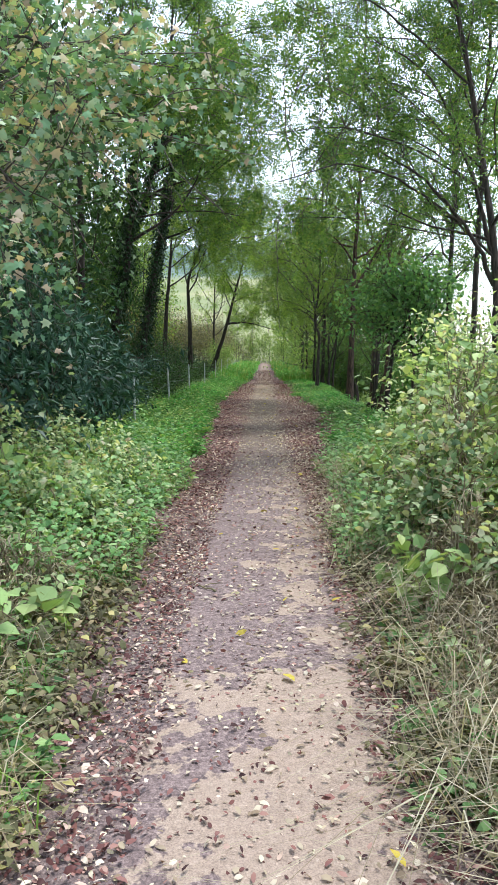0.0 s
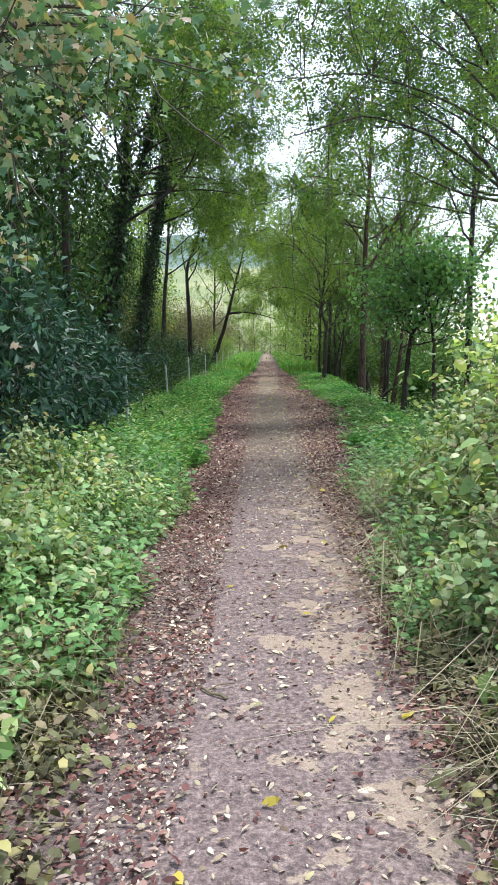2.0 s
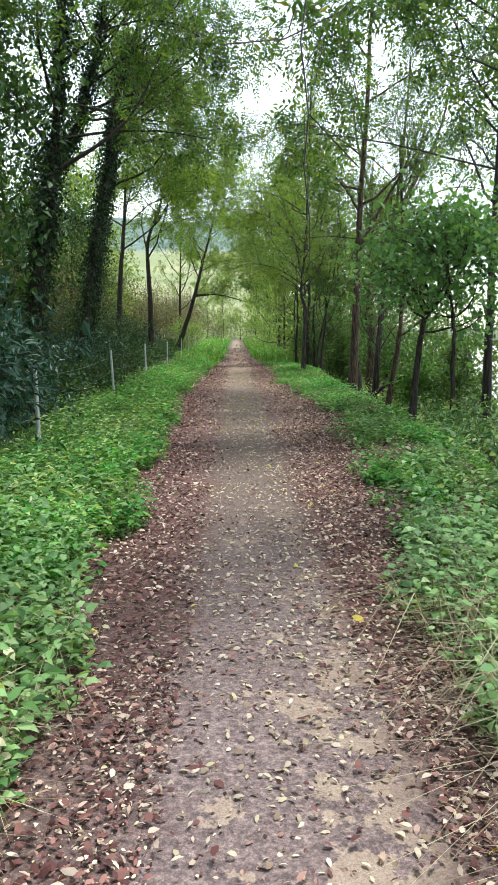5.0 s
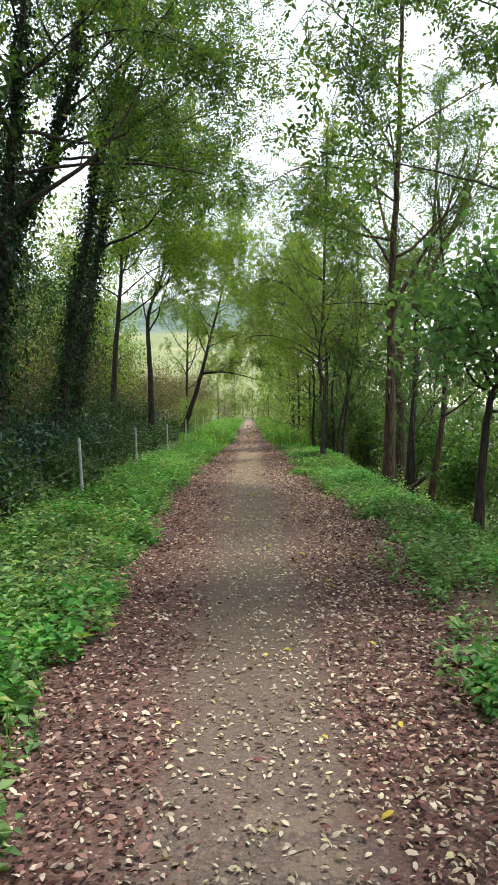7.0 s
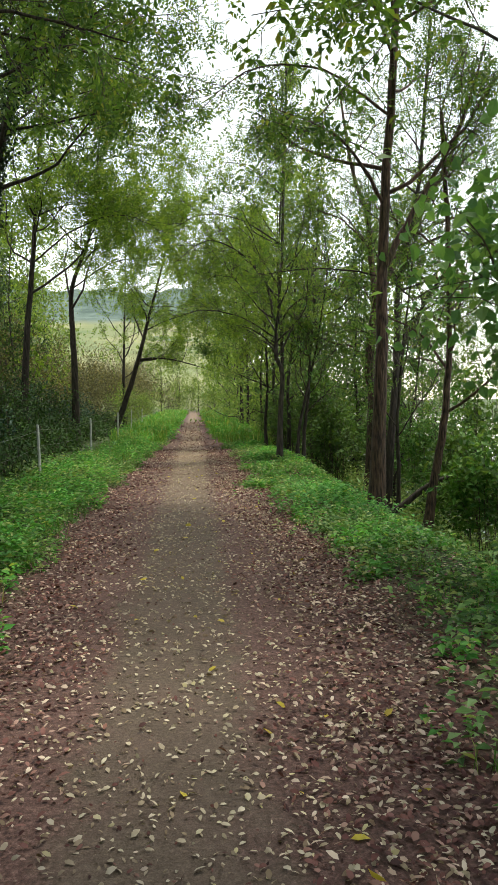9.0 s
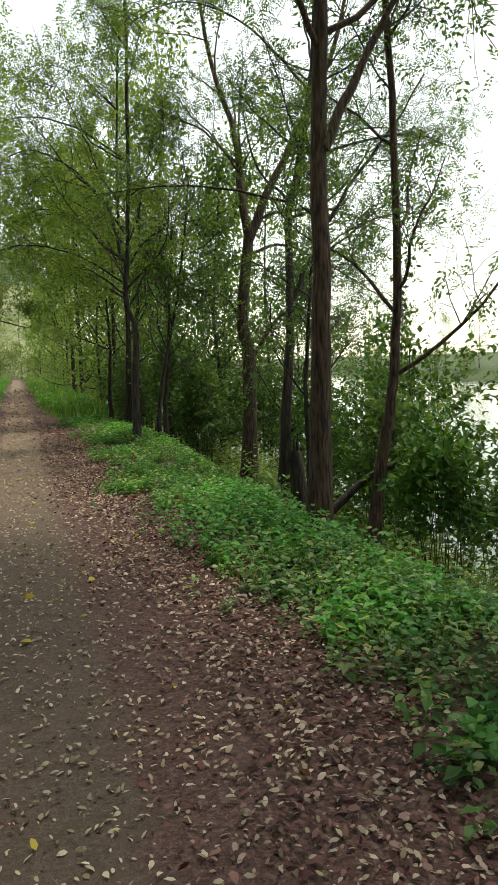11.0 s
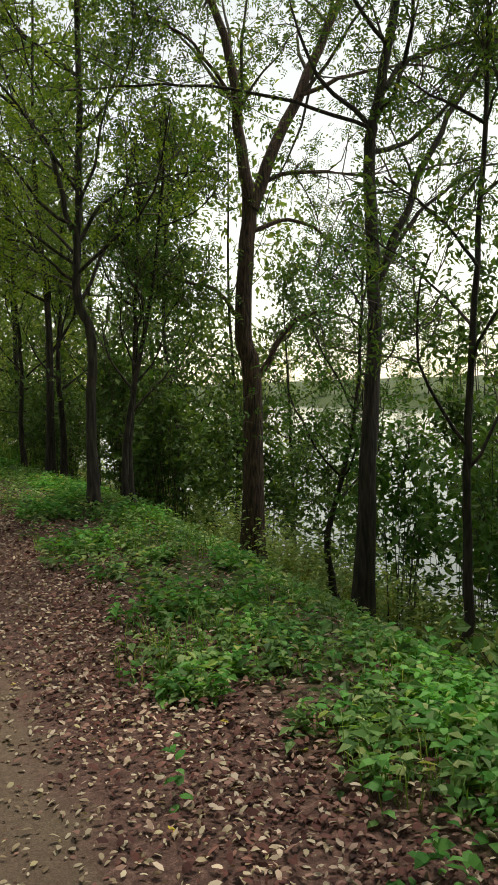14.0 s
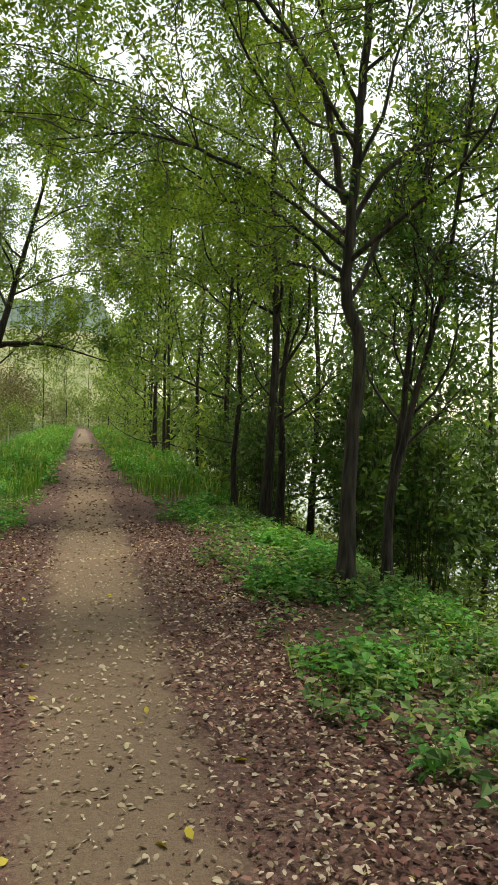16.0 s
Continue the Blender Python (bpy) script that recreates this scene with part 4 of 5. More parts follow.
for x, y, rx, ry, h, c in ((-1.15, 2.0, 0.4, 0.5, 0.2, 420), (-1.25, 3.3, 0.4, 0.6, 0.22, 460), (-1.2, 4.8, 0.35, 0.5, 0.24, 420), (0.98, 2.4, 0.3, 0.5, 0.2, 360), (0.95, 3.6, 0.3, 0.5, 0.22, 360), (1.7, 2.2, 0.5, 0.5, 0.35, 420), (-1.9, 2.2, 0.6, 0.6, 0.35, 480), (-1.05, 2.7, 0.3, 0.4, 0.16, 380), (-1.1, 4.1, 0.3, 0.5, 0.2, 420), (-1.5, 2.9, 0.4, 0.5, 0.26, 460), (-1.55, 3.8, 0.4, 0.5, 0.28, 460), (-1.4, 2.3, 0.4, 0.4, 0.2, 380), (1.05, 3.0, 0.25, 0.5, 0.2, 380), (1.2, 2.5, 0.3, 0.4, 0.28, 420), (1.3, 3.5, 0.35, 0.5, 0.35, 460), (-0.88, 3.0, 0.2, 0.3, 0.11, 260), (-0.92, 3.6, 0.22, 0.3, 0.13, 280), (-0.95, 4.3, 0.22, 0.3, 0.14, 280), (-0.98, 5.0, 0.22, 0.35, 0.16, 300), (0.62, 2.6, 0.16, 0.3, 0.12, 240), (0.66, 3.3, 0.18, 0.3, 0.14, 260), (0.68, 4.0, 0.18, 0.35, 0.16, 280), (0.68, 4.8, 0.18, 0.35, 0.18, 280)):
    shrub("withered_plant", "low withered plant with mottled olive-brown leaves", x, y, rx, ry, h, 16, c, (0.05, 0.03), M_WITHER, "weeds", "withered weeds at the path edge", shape="oval", stem_mat=M_CANE, spread=0.06)
for x, y, h, c in ((1.3, 5.2, 1.0, 1100), (1.6, 5.9, 1.3, 1200), (1.25, 4.3, 0.75, 900), (1.15, 3.5, 0.45, 700), (1.6, 3.0, 0.65, 700), (-1.75, 2.9, 0.45, 600), (-1.5, 4.4, 0.45, 600)):
    shrub("dead_weed", "dead straw-grey weed stalks tangled through the bramble", x, y, 0.4, 0.5, h, 34, c, (0.07, 0.009), M_DRY, "weeds", "dead weeds in the brambles", shape="plain", stem_mat=M_DRY, spread=0.08, arch=0.5)
DK = "dense dark evergreen shrub with lance-shaped leaves"
for x, y, rx, ry, h, c in ((-2.9, 9.8, 0.9, 1.1, 2.3, 3900), (-3.6, 8.2, 0.9, 1.0, 2.6, 3600), (-3.2, 11.6, 0.9, 1.1, 2.2, 3900), (-3.9, 13.6, 1.1, 1.2, 2.4, 3900), (-3.7, 16.2, 1.0, 1.3, 1.8, 3300), (-4.8, 10.5, 1.2, 1.4, 3.0, 3600), (-4.6, 6.2, 1.0, 1.2, 2.8, 3000)):
    shrub("evergreen_shrub", DK, x, y, rx, ry, h, 26, c, (0.12, 0.048), M_DARK, "shrub", "dark shrubs behind the fence", shape="plain", spread=0.2, low=0.1, hang=0.55)
for x, y, rx, ry, h, c in ((-2.75, 8.3, 0.8, 0.9, 2.5, 3200), (-3.0, 7.0, 0.8, 0.9, 2.3, 2600), (-3.0, 13.2, 0.8, 1.0, 1.9, 2700), (-5.5, 14.0, 1.2, 1.5, 3.2, 3000), (-5.4, 8.2, 1.1, 1.4, 3.4, 3000)):
    shrub("evergreen_shrub", DK, x, y, rx, ry, h, 28, c, (0.12, 0.048), M_DARK, "shrub", "dark shrubs behind the fence", shape="plain", spread=0.18, low=0.1, hang=0.55)
TH = "twiggy olive-brown thicket beyond the fence"
thick = shrub("thicket", TH, -6.2, 24, 1.6, 2.1, 3.9, 24, 2700, (0.105, 0.055), M_THICKET, "thicket", "thickets", shape="plain", spread=0.24, low=0.05)
for x, y, s, a in ((-6.4, 18.5, 1.0, 60), (-6.3, 29.5, 1.0, 140), (-6.0, 34.5, 0.95, 200), (-6.2, 44, 1.0, 20), (-5.2, 49, 0.9, 250), (-4.6, 54, 0.9, 310), (-4.6, 60, 1.0, 80), (-4.8, 67, 1.15, 170), (-5.0, 74, 1.25, 30), (-5.0, 82, 1.35, 290), (-5.2, 90, 1.5, 120), (-7.6, 78, 1.4, 0), (-8.5, 94, 1.6, 50), (-6.4, 52, 0.95, 100), (-7.2, 64, 1.25, 210), (-2.6, 92, 0.7, 150), (-7.5, 42, 1.4, 20), (-9, 47, 1.6, 130), (-8.5, 36, 1.35, 300), (-11, 53, 1.8, 70), (-8.8, 59, 1.5, 250), (-13, 63, 2.0, 190), (-11, 38, 1.6, 330), (-9.5, 24, 1.3, 15), (-9.6, 32, 1.3, 190), (-10, 40, 1.3, 280), (-9, 14, 1.3, 10), (-8, 58, 1.2, 0), (-8, 70, 1.3, 90), (-9, 82, 1.3, 180), (-6, 99, 1.4, 10), (-2.6, 106, 1.2, 200)):
    copy_at(thick, x, y, a, s)
green = shrub("green_thicket", "leafy green thicket beside the far path", 4.2, 50, 1.2, 2.0, 2.9, 18, 2300, (0.14, 0.078), M_FAR, "thicket", "thickets", shape="plain", spread=0.24, low=0.05)
for x, y, s, a in ((4.0, 44.5, 0.95, 70), (4.2, 56, 1.0, 150), (4.2, 62, 1.0, 230), (4.4, 69, 1.1, 310), (4.2, 76, 1.1, 20), (4.2, 84, 1.1, 100), (4.2, 92, 1.2, 190), (4.6, 101, 1.4, 280), (2.4, 108, 1.0, 40), (7.5, 40, 1.0, 10), (7.6, 47, 1.0, 90), (7.4, 55, 1.0, 40), (7, 66, 1.2, 0), (-3.2, 47, 0.6, 60), (-3.2, 57, 0.6, 150), (-3.4, 79, 0.7, 240), (68.5, 12, 1.25, 84), (68.5, 34, 1.25, 178), (68.5, 56, 1.25, 272), (68.5, 78, 1.25, 6), (68.5, 100, 1.25, 100), (68.5, 122, 1.25, 194), (68.5, 144, 1.25, 288), (68.5, 166, 1.25, 22), (69, 45, 1.39, 84), (69, 67, 1.30, 178), (69.5, 89, 1.44, 272), (69, 111, 1.34, 6), (69, 133, 1.30, 100), (69, 155, 1.44, 194), (69, 23, 1.34, 30), (1.6, 102.5, 0.9, 40), (-2.2, 103, 0.9, 130), (-0.2, 106, 1.3, 220)):
    copy_at(green, x, y, a, s)
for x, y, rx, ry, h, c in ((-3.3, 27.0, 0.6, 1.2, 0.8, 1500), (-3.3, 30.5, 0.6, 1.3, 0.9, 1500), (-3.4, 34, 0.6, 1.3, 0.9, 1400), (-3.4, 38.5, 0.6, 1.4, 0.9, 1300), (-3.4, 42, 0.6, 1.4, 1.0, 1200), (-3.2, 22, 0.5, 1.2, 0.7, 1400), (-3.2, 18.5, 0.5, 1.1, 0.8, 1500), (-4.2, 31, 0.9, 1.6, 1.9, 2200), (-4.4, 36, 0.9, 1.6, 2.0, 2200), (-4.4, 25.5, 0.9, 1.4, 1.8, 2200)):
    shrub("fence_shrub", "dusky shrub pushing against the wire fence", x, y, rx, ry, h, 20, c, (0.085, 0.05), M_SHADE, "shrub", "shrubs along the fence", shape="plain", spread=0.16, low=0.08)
UN = "dark leafy undergrowth shrub beneath the trees"
for x, y, rx, ry, h, c in ((-4.0, 19.0, 0.9, 1.2, 1.2, 2200), (-4.2, 23.5, 1.0, 1.4, 1.2, 2200), (-4.6, 28.5, 1.1, 1.5, 1.4, 2200), (-4.8, 33.5, 1.2, 1.6, 1.5, 2200), (-5.5, 38, 1.4, 1.8, 2.0, 2200), (-6.5, 16, 1.4, 2, 2.4, 2600), (-6.6, 21, 1.4, 2, 2.2, 2600), (-6.8, 26, 1.4, 2, 2.2, 2600), (-7, 31, 1.4, 2, 2.2, 2400), (-4.6, 42, 1.2, 1.6, 1.6, 1800)):
    shrub("undergrowth_shrub", UN, x, y, rx, ry, h, 26, c, (0.1, 0.055), M_DARK, "shrub", "undergrowth", shape="plain", spread=0.2, low=0.1)
for x, y, rx, ry, h, c in ((3.6, 34.5, 0.9, 1.2, 3.2, 3300), (4.6, 36.5, 1.1, 1.4, 3.4, 3200), (3.4, 38.5, 0.8, 1.2, 2.6, 2600), (3.4, 41, 0.9, 1.5, 2.6, 2400), (4.0, 46, 1.0, 2.0, 2.8, 2200), (3.9, 33.2, 0.7, 0.8, 2.4, 2600)):
    shrub("riverside_shrub", "leafy dark green riverside shrub in shade", x, y, rx, ry, h, 28, c, (0.115, 0.066), M_UNDER, "shrub", "riverside shrubs", shape="plain", spread=0.1, low=0.08)
for x, y, rx, ry, h, c in ((5.7, 33.8, 1.1, 1.2, 3.4, 2400), (5.0, 25.6, 0.9, 1.0, 2.9, 2600), (6.2, 27.6, 1.0, 1.1, 3.2, 2300), (6.8, 37.5, 1.2, 1.5, 4.0, 2400), (7.0, 42, 1.2, 1.7, 4.0, 2200), (5.6, 20.5, 0.8, 1.2, 1.8, 1300), (5.6, 15, 0.9, 1.4, 2.2, 1600), (5.6, 38.8, 1.0, 1.3, 3.4, 2800), (4.6, 24.2, 0.6, 0.7, 1.9, 1400), (5.3, 27.4, 0.7, 0.8, 2.9, 1500), (6.6, 29.4, 1.0, 1.0, 4.0, 2600), (5.0, 28.9, 0.7, 0.8, 2.6, 1500), (6.2, 32.0, 0.9, 0.9, 3.2, 1900), (5.6, 12.2, 1.0, 1.4, 3.6, 2600), (5.9, 17.2, 1.0, 1.3, 3.8, 2600), (5.1, 22.2, 0.9, 1.1, 3.2, 2300), (5.6, 24.3, 0.9, 1.0, 3.2, 2100)):
    shrub("willow_shrub", "straggling waterside shrub with small green leaves", x, y, rx, ry, h * 1.1, 14, int(c * 1.2), (0.11, 0.064), M_UNDER if rx > 0.85 else M_BROAD, "shrub", "waterside shrubs", shape="plain", spread=0.1, low=0.3, arch=0.5)
for x, y, rx, ry, h, c in ((3.4, 14.5, 0.8, 1.2, 1.1, 1300), (3.6, 16.8, 0.8, 1.1, 1.0, 1100), (3.9, 20.8, 0.8, 1.3, 0.9, 1000), (2.9, 25.0, 0.5, 0.7, 0.5, 450), (3.0, 12.2, 0.8, 1.1, 1.3, 1200), (3.2, 10.2, 0.8, 1.0, 1.3, 1200)):
    shrub("bank_shrub", "low shrub with dull green leaves on the bank", x, y, rx, ry, h, 24, c, (0.085, 0.05), M_HERB2, "shrub", "shrubs on the bank", stem_mat=M_CANE)


# ---- verge plants ----
def patchy(x, y, scale=0.9, seed=0.0):
    return np.array([noise.noise((a * scale + seed, b * scale, seed)) for a, b in zip(x, y)])


def herbs(name, label, x, y, height, per, size, mat, shape="rich"):
    z = ground_z(x, y)
    k = len(x)
    h = height * rng.uniform(0.5, 1.3, k)
    az = rng.uniform(0, 2 * np.pi, k)
    lean = rng.normal(0, 0.25, (k, 2))
    base, along = [], []
    for i in range(per):
        s = (i + 0.7) / per
        a = az + i * 1.9
        base.append(np.stack([x + lean[:, 0] * h * s, y + lean[:, 1] * h * s, z + h * s], 1))
        along.append(np.stack([np.cos(a), np.sin(a), rng.uniform(-0.3, 0.5, k)], 1))
    base, along = np.concatenate(base), np.concatenate(along)
    n = len(base)
    ln = size[0] * rng.uniform(0.6, 1.35, n)
    ob = new(name, leaves(name, base, along, rng.normal(0, 0.3, (n, 3)) + [0, 0, 1], ln, ln * size[1] / size[0], mat, shape, 0.2))
    return tagged(ob, label, "plants", kind="stuff")


def blades(name, label, x, y, height, width, mat, bend=0.5):
    z = ground_z(x, y) - 0.01
    k = len(x)
    h = height * rng.uniform(0.45, 1.35, k)
    az = rng.uniform(0, 2 * np.pi, k)
    d = np.stack([np.cos(az), np.sin(az), np.zeros(k)], 1)
    s = np.stack([-np.sin(az), np.cos(az), np.zeros(k)], 1) * (width * rng.uniform(0.7, 1.4, k))[:, None]
    b = np.stack([x, y, z], 1)
    upv = np.array([0, 0, 1.0])
    f = bend * rng.uniform(0.3, 1.5, k)
    m = b + (d * (f * 0.3)[:, None] + upv * 0.6) * h[:, None]
    t = b + (d * f[:, None] + upv * (1 - 0.35 * f)[:, None]) * h[:, None]
    v = np.stack([b - s / 2, b + s / 2, m + s * 0.4, m - s * 0.4, t], 1)
    i = (np.arange(k) * 5)[:, None, None]
    fc = i + np.array([[0, 1, 2], [0, 2, 3], [3, 2, 4]])
    return tagged(new(name, mesh_of(name, v.reshape(-1, 3), fc.reshape(-1, 3), mat)), label, "grass", kind="stuff")


def edge_left(y):
    return np.interp(y, [-5, 2, 5, 7, 9, 14, 20, 24, 33, 40, 95], [-0.8, -0.8, -0.95, -0.9, -0.95, -1.05, -1.3, -1.3, -1.05, -0.78, -0.7]) - 0.1 * np.sin(y * 2.1) - 0.06 * np.sin(y * 5.0)


def edge_right(y):
    return np.interp(y, [-5, 2, 5, 7, 10, 14, 18, 23, 25.5, 28, 33, 40, 95], [0.68, 0.62, 0.6, 0.62, 0.85, 1.05, 1.45, 1.3, 0.95, 1.1, 1.05, 0.8, 0.72]) + 0.1 * np.sin(y * 1.9) + 0.06 * np.sin(y * 4.6)


def clearing(x, y, w):
    """True where plants stand; bare gaps grow towards the path."""
    gap = patchy(x, y, 0.75, 77.0) + 0.5 * patchy(x, y, 2.3, 55.0)
    return gap > np.interp(w, [0, 0.6, 1.6, 2.6], [0.12, -0.08, -0.3, -0.6])


def strip(n, y0, y1, side, wide, power=1.0, patch=None, scale=0.9, seed=0.0):
    """Random places on a verge, thicker near the path's end of y."""
    y = y0 + (y1 - y0) * rng.uniform(0, 1, n) ** power
    w = wide * rng.uniform(0, 1, n)
    x = edge_left(y) - w if side < 0 else edge_right(y) + w
    feather = rng.uniform(0, 1, n) < np.clip(0.35 + w / 0.5, 0, 1)
    x, y, w = x[feather], y[feather], w[feather]
    if y0 > 7 and y1 < 45:
        keep = clearing(x, y, w + (0.5 if side < 0 else 0))
        x, y = x[keep], y[keep]
    if patch is not None:
        keep = patchy(x, y, scale, seed) > patch
        x, y = x[keep], y[keep]
    return x, y


herbs("nettles", "bright green nettles along the fence verge", *strip(6000, 9.5, 42, -1, 1.45, 1.4, -0.05), 0.24, 8, (0.07, 0.042), M_HERB, "plain")
herbs("verge_weeds", "duller green weeds of uneven height on the fence verge", *strip(2600, 8.5, 40, -1, 1.6, 1.3, 0.05, 1.3, 61.0), 0.33, 8, (0.065, 0.036), M_HERB2, "plain")
herbs("nettles", "bright green nettles along the river verge", *strip(7500, 9.5, 42, 1, 1.5, 1.1, 0.1, 1.1, 5.0), 0.16, 8, (0.07, 0.042), M_HERB, "plain")
herbs("low_herbs", "dull green low herbs on the left verge", *strip(4200, 1.5, 30, -1, 2.2, 1.2, -0.25, 1.2, 9.0), 0.18, 7, (0.065, 0.04), M_HERB2, "plain")
herbs("low_herbs", "dull green low herbs down the bank", *strip(6000, 1.5, 36, 1, 2.6, 0.9, -0.1, 1.5, 12.0), 0.14, 7, (0.065, 0.04), M_HERB2, "plain")
def bank_cover():
    n = 12000
    y = rng.uniform(8, 38, n)
    w = 3.3 * rng.uniform(0, 1, n) ** 1.1
    x = edge_right(y) + w
    keep = (rng.uniform(0, 1, n) < np.clip(w / 0.9, 0.1, 1)) & (patchy(x, y, 1.7, 21.0) > -0.15) & clearing(x, y, w)
    x, y = x[keep], y[keep]
    half = len(x) // 2
    herbs("bank_cover", "low creeping leaves covering the bank", x[half:], y[half:], 0.07, 5, (0.046, 0.03), M_HERB2, "plain")
    herbs("bank_cover", "fresh green seedlings covering the bank", x[:half], y[:half], 0.1, 5, (0.048, 0.03), M_HERB, "plain")
    y = rng.uniform(9, 40, 3200)
    x = edge_left(y) - 1.6 * rng.uniform(0, 1, 3200)
    herbs("verge_cover", "low creeping leaves along the fence verge", x, y, 0.07, 5, (0.055, 0.034), M_HERB2, "plain")


bank_cover()
herbs("verge_weeds", "tall dull green weeds leaning over the verge", *strip(900, 7.5, 18, -1, 1.5), 0.42, 10, (0.075, 0.034), M_HERB2, "plain")
herbs("verge_weeds", "tall fresh green weeds leaning over the verge", *strip(450, 7.5, 16, 1, 1.2), 0.36, 10, (0.075, 0.034), M_FRESH, "plain")
herbs("tall_nettles", "tall fresh nettles standing up out of the brambles", *strip(260, 4.0, 10.5, -1, 1.7), 0.62, 18, (0.066, 0.036), M_FRESH, "oval")
herbs("tall_nettles", "tall fresh nettles standing up out of the brambles", *strip(170, 4.5, 11, 1, 1.3), 0.66, 18, (0.066, 0.036), M_FRESH, "oval")
herbs("nettles", "lush bright green nettles on the river verge", rng.normal(2.1, 0.42, 420), rng.normal(23.1, 0.85, 420), 0.24, 9, (0.06, 0.036), M_HERB, "oval")
herbs("nettles", "lush dull green weeds on the river verge", rng.normal(2.2, 0.5, 300), rng.normal(20.6, 1.0, 300), 0.2, 8, (0.055, 0.033), M_HERB2, "oval")
herbs("withered_weeds", "matted olive-brown withered weeds at the path edge", *strip(1500, 2.0, 7.0, -1, 0.75), 0.14, 7, (0.045, 0.02), M_WITHER, "plain")
herbs("withered_weeds", "matted olive-brown withered weeds at the path edge", *strip(900, 2.0, 7.0, 1, 0.6), 0.14, 7, (0.045, 0.02), M_WITHER, "plain")
herbs("low_herbs", "dull green ground ivy and herbs on the verge", *strip(1500, 20, 30, 1, 1.7, 1.0, 0.02, 1.3, 31.0), 0.12, 7, (0.05, 0.034), M_HERB2, "oval")
herbs("low_herbs", "bright green herbs in patches on the verge", *strip(1900, 20, 31, 1, 2.0, 1.0, 0.05, 1.0, 41.0), 0.13, 7, (0.055, 0.034), M_HERB, "oval")
blades("grass", "fine grass on the verge", *strip(5000, 19, 30, 1, 1.9), 0.2, 0.005, M_GRASS, 0.8)
herbs("far_herbs", "hazy green verge plants further along", *strip(2200, 40, 95, -1, 2.2), 0.3, 5, (0.16, 0.08), M_HERB, "plain")
herbs("far_herbs", "hazy green verge plants further along", *strip(2200, 40, 95, 1, 2.4), 0.3, 5, (0.16, 0.08), M_HERB, "plain")
blades("grass", "grass tufts on the left verge", *strip(15000, 1, 42, -1, 1.9, 1.2, -0.1, 1.4, 3.0), 0.22, 0.007, M_GRASS)
blades("grass", "grass tufts on the river verge", *strip(17000, 8, 42, 1, 2.4, 1.1, -0.1, 1.4, 7.0), 0.17, 0.006, M_GRASS)
blades("grass", "pale long grass beside the far path", *strip(6000, 38, 96, -1, 2.0), 0.5, 0.02, M_GRASS)
blades("grass", "pale long grass beside the far path", *strip(6000, 38, 96, 1, 2.0), 0.5, 0.02, M_GRASS)
herbs("low_herbs", "dull green herbs below the brambles", *strip(1500, 1.2, 9, -1, 1.0, 1.0), 0.13, 7, (0.046, 0.03), M_HERB2, "oval")
herbs("low_herbs", "dull green herbs below the brambles", *strip(1500, 1.2, 9, 1, 1.0, 1.0), 0.13, 7, (0.046, 0.03), M_HERB2, "oval")
herbs("nettles", "fresh green nettles growing through the brambles", *strip(1500, 5.0, 10.5, 1, 1.0, 1.0), 0.32, 8, (0.062, 0.036), M_FRESH, "oval")
herbs("nettles", "fresh green nettles growing through the brambles", *strip(1100, 4.5, 10.5, -1, 1.1, 1.0), 0.3, 8, (0.062, 0.036), M_FRESH, "oval")
blades("dry_grass", "dry straw-coloured stalks among brambles", *strip(8000, 0.5, 9, 1, 1.6, 1.0), 0.5, 0.0045, M_DRY, 1.7)
blades("dry_grass", "dry straw-coloured stalks among brambles", *strip(7000, 0.5, 9, -1, 1.9, 1.0), 0.3, 0.0045, M_DRY, 1.8)


def reeds():
    n = 4500
    y = rng.uniform(14, 60, n)
    x = rng.uniform(4.8, 7.2, n)
    # light on the bank's foot is put into the pale vine-leaf colour
    herbs("waterside_plants", "waterside plants with a lit look in their yellow-green leaf colour", x[:3000], y[:3000], 0.75, 8, (0.085, 0.045), M_VINE, "plain")
    xb, yb = rng.uniform(4.2, 6.4, 1500), rng.uniform(24, 38, 1500)
    herbs("waterside_plants", "waterside plants with a lit look in their yellow-green leaf colour", xb, yb, 0.8, 9, (0.08, 0.042), M_VINE, "plain")
    blades("reeds", "yellow-green reeds at the river's edge", x, y, 0.7, 0.014, M_REED, 0.9)


reeds()


# ---- fallen leaves ----
def litter(name, label, x, y, size, mat, lift=0.012):
    k = len(x)
    z = np.maximum(ground_z(x, y), np.where((x > -0.95) & (x < 0.9), 0.012, -9)) + rng.uniform(0.003, lift, k)
    az = rng.uniform(0, 2 * np.pi, k)
    along = np.stack([np.cos(az), np.sin(az), rng.normal(0, 0.26, k)], 1)
    ln = size * rng.uniform(0.45, 1.3, k)
    ob = new(name, leaves(name, np.stack([x, y, z], 1), along, rng.normal(0, 0.42, (k, 3)) + [0, 0, 1], ln, ln * rng.uniform(0.4, 0.66, k), mat, "oval", 0.08))
    return tagged(ob, label, "leaf litter", kind="stuff")


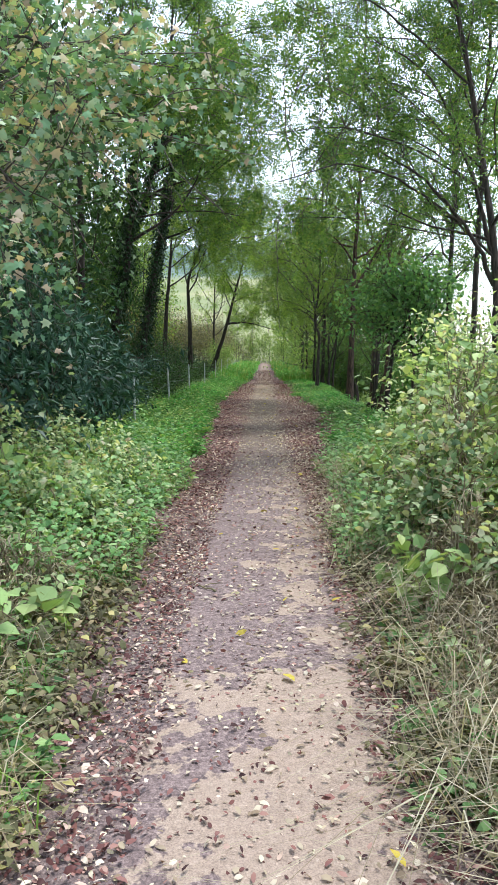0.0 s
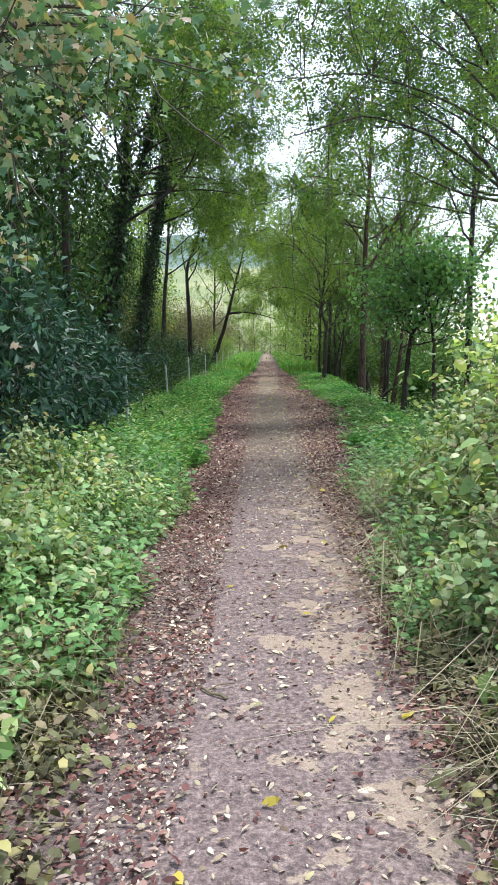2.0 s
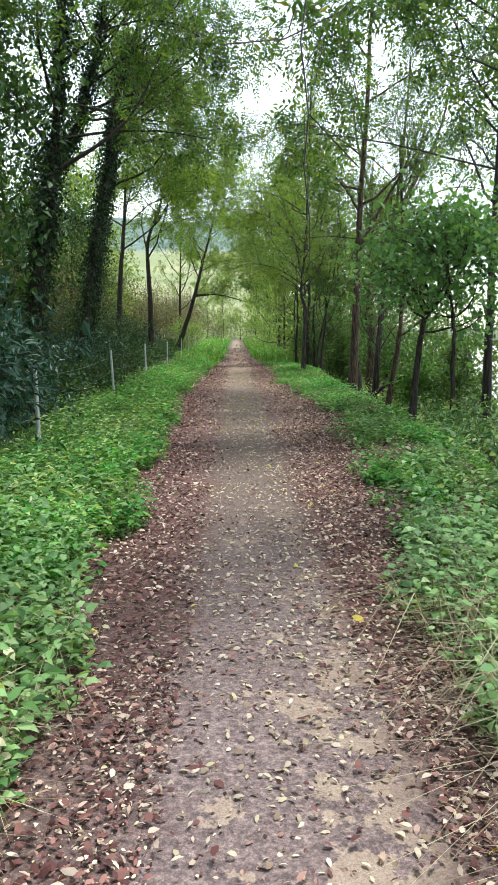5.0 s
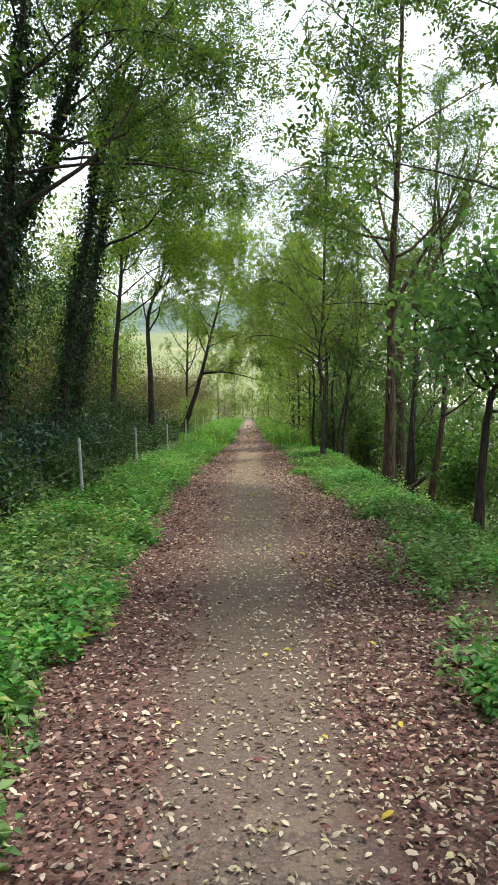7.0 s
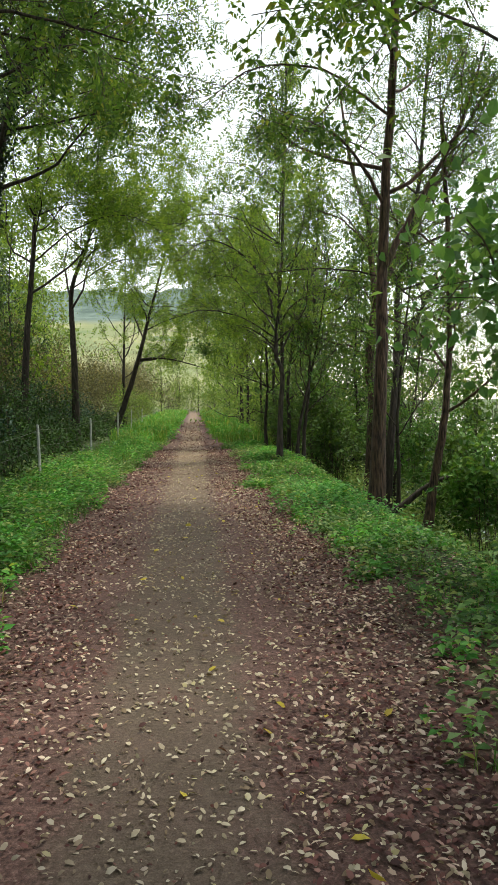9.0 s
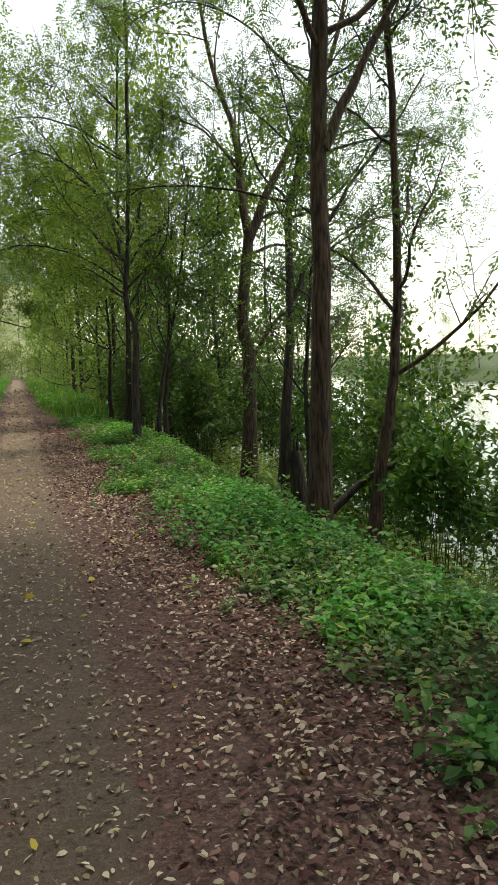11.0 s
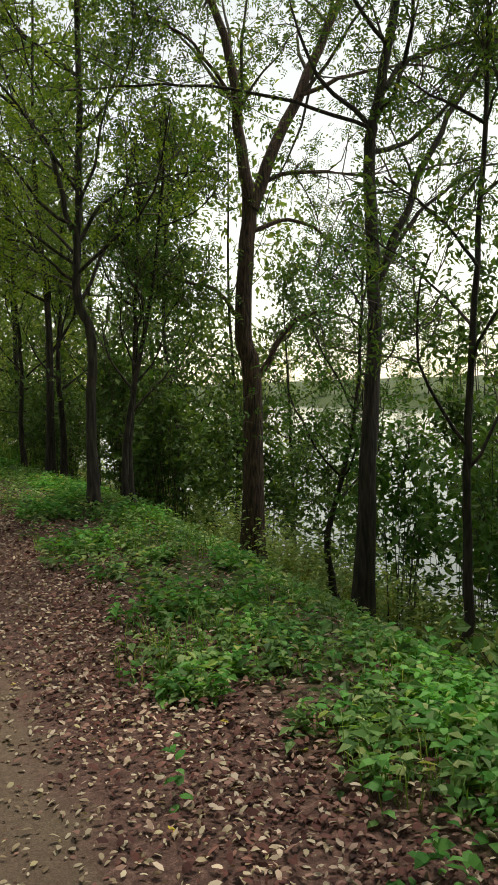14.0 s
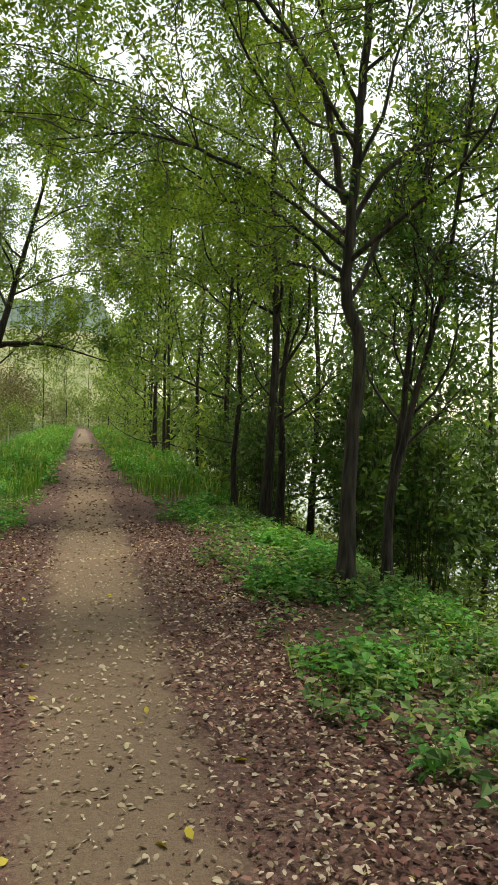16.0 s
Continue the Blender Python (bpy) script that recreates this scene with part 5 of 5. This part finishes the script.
def scatter_litter():
    n = 60000
    y = 1 + 34 * rng.uniform(0, 1, n) ** 1.05
    w = rng.normal(0, 0.3, n)
    x = np.where(rng.uniform(0, 1, n) < 0.42, edge_left(y) * 0.84 + w, edge_right(y) * 0.86 + w * 1.15)
    keep = (np.abs(x) > 0.4) | (rng.uniform(0, 1, n) < np.interp(y, [1, 6, 10], [0.1, 0.12, 0.3]))
    keep &= rng.uniform(0, 1, n) < np.interp(y, [1, 6, 10], [0.75, 0.8, 1])
    litter("leaf_litter", "damp reddish-brown fallen leaves along the path edges", x[keep], y[keep], 0.04, M_LITTER, 0.035)
    n = 4500
    y = rng.uniform(34, 62, n)
    x = rng.normal(0, 0.62, n)
    litter("leaf_litter", "brown and pale fallen leaves on the far path", x, y, 0.06, M_LITTER, 0.03)
    n = 14000
    y = rng.uniform(9, 33, n)
    x = edge_right(y) + 1.5 * rng.uniform(0, 1, n)
    litter("leaf_litter", "brown fallen leaves lying between the verge plants", x, y, 0.045, M_LITTER, 0.05)
    n = 27000
    y = 1 + 34 * rng.uniform(0, 1, n) ** 1.15
    keep = rng.uniform(0, 1, n) < np.interp(y, [1, 7, 10, 40], [0.22, 0.35, 1, 1])
    x = rng.normal(0.12, 1.0, n) * np.interp(y, [1, 8, 12], [0.6, 0.6, 0.85])
    keep &= (x > edge_left(y) - 0.15) & (x < edge_right(y) + 0.3)
    litter("pale_leaves", "pale dry fallen leaves scattered over the path", x[keep], y[keep], 0.033, M_PALE, 0.016)
    n = 6000
    y = 1 + 30 * rng.uniform(0, 1, n) ** 1.3
    litter("leaf_crumbs", "small dark leaf crumbs trodden into the path", rng.normal(-0.05, 0.5, n), y, 0.022, M_LITTER, 0.006)
    n = 5000
    y = rng.uniform(8, 32, n)
    litter("pale_leaves", "pale dry fallen leaves along the river side of the path", edge_right(y) * 0.8 + rng.normal(0, 0.28, n), y, 0.034, M_PALE, 0.03)
    n = 12000
    y = 1.6 + 7 * rng.uniform(0, 1, n)
    w = np.abs(rng.normal(0, 0.25, n))
    x = np.where(rng.uniform(0, 1, n) < 0.55, -0.42 - w * 1.2, 0.48 + w * 0.8)
    litter("leaf_crumbs", "crumpled purple-brown leaf scraps along the path edges", x[::2], y[::2], 0.024, M_LITTER, 0.02)
    litter("leaf_crumbs", "crumpled pale leaf scraps along the path edges", x[1::2], y[1::2], 0.016, M_PALE, 0.02)
    n = 170
    litter("yellow_leaves", "bright yellow fallen leaves on the path", rng.normal(0.3, 0.7, n), rng.uniform(1, 32, n), 0.065, M_YELLOW, 0.02)


scatter_litter()


# ---- fence ----
def fence():
    ys_f = (13.8, 20.2, 26.2, 32.6, 38.8, 45.0, 51.2)
    root = thing("wire_fence", -2.55, 12, 0, "wire fence on pale whitewashed posts", "fence")
    bm = bmesh.new()
    bmesh.ops.create_cone(bm, cap_ends=True, segments=10, radius1=0.025, radius2=0.023, depth=1.22)
    bmesh.ops.translate(bm, verts=bm.verts, vec=(0, 0, 0.41))
    bmesh.ops.bevel(bm, geom=[e for e in bm.edges if all(v.co.z > 1.0 for v in e.verts)], offset=0.008, segments=2, affect="EDGES")
    me = bpy.data.meshes.new("post")
    bm.to_mesh(me)
    bm.free()
    me.materials.append(M_POST)
    rr = random.Random(3)
    heads = []
    for y in ys_f:
        p = part("post", me, root)
        z = float(ground_z(-2.55, y))
        p.matrix_basis = pose((0.2 if y < 15 else 0) + rr.uniform(-0.05, 0.05), y - 12, z, rr.uniform(-2, 2), rr.uniform(-3, 3), 0)
        heads.append((p.location.x, p.location.y, z))
    for h in (0.35, 0.65, 0.93):
        for a, b in zip(heads, heads[1:]):
            u = np.linspace(0, 1, 9)[:, None]
            pts = np.array(a) * (1 - u) + np.array(b) * u + [0.027, 0, h]
            pts[:, 2] -= 0.06 * np.sin(np.pi * u[:, 0])
            part("wire", tubes("wire", [(pts, np.full(9, 0.002))], M_WIRE, 4), root, "thin dull galvanised wire")


fence()


# ---- dead wood ----
def stump():
    x, y = 2.95, 24.55
    root = thing("tree_stump", x, y, float(ground_z(x, y)) - 0.05, "broken dark rotten tree stump on the bank", "stump")
    line = curve_through([(0, 0, 0), (0.02, 0, 0.3), (0.0, 0.02, 0.7), (-0.03, 0.02, 0.98)], 4)
    r = np.interp(np.linspace(0, 1, len(line)), [0, 0.2, 0.7, 0.95, 1], [0.17, 0.11, 0.085, 0.075, 0.06])
    part("stem", tubes("stem", [(line, r)], M_BARK, 11), root)
    for dx, dy, h in ((0.035, 0.0, 0.2), (-0.035, 0.03, 0.11), (-0.01, -0.04, 0.15), (-0.05, -0.01, 0.06)):
        part("splinter", tubes("splinter", [(curve_through([(dx - 0.03, 0.02 + dy, 0.86), (dx * 1.1 - 0.03, 0.02 + dy, 0.98), (dx * 1.3 - 0.03, 0.02 + dy, 0.98 + h)], 3), np.linspace(0.04, 0.005, 7))], M_BARK, 5), root)
    part("snag", tubes("snag", [(curve_through([(0.05, -0.05, 0.12), (0.35, -0.12, 0.3), (0.75, -0.15, 0.62), (1.15, -0.2, 0.8)], 4), np.linspace(0.065, 0.03, 13))], M_BARK, 7), root)


stump()


def fallen_twigs():
    for x, y, a, ln in ((-0.75, 14.3, 0.4, 0.5), (0.75, 13.4, 1.2, 0.5), (1.2, 23.4, 2.0, 0.45), (0.95, 17.5, 0.7, 0.35), (-0.3, 4.6, 2.4, 0.22), (0.6, 26.3, 1.1, 0.3)):
        pts = wander((0, 0, 0.014), (math.cos(a), math.sin(a), 0), ln, 6, 0, 0.18)
        pts[:, 2] = 0.012 + 0.012 * np.abs(np.sin(np.arange(7) * 1.3))
        b = pts[3] + np.array([[0, 0, 0], [0.05, 0.04, 0.01], [0.12, 0.06, 0.008]])
        ob = new("fallen_twig", tubes("fallen_twig", [(pts, np.linspace(0.007, 0.003, 7)), (b, np.linspace(0.004, 0.002, 3))], M_CANE, 5))
        ob.location = (x, y, float(ground_z(x, y)))
        tagged(ob, "dry fallen twig lying among leaves", "twig", "fallen twigs")


fallen_twigs()
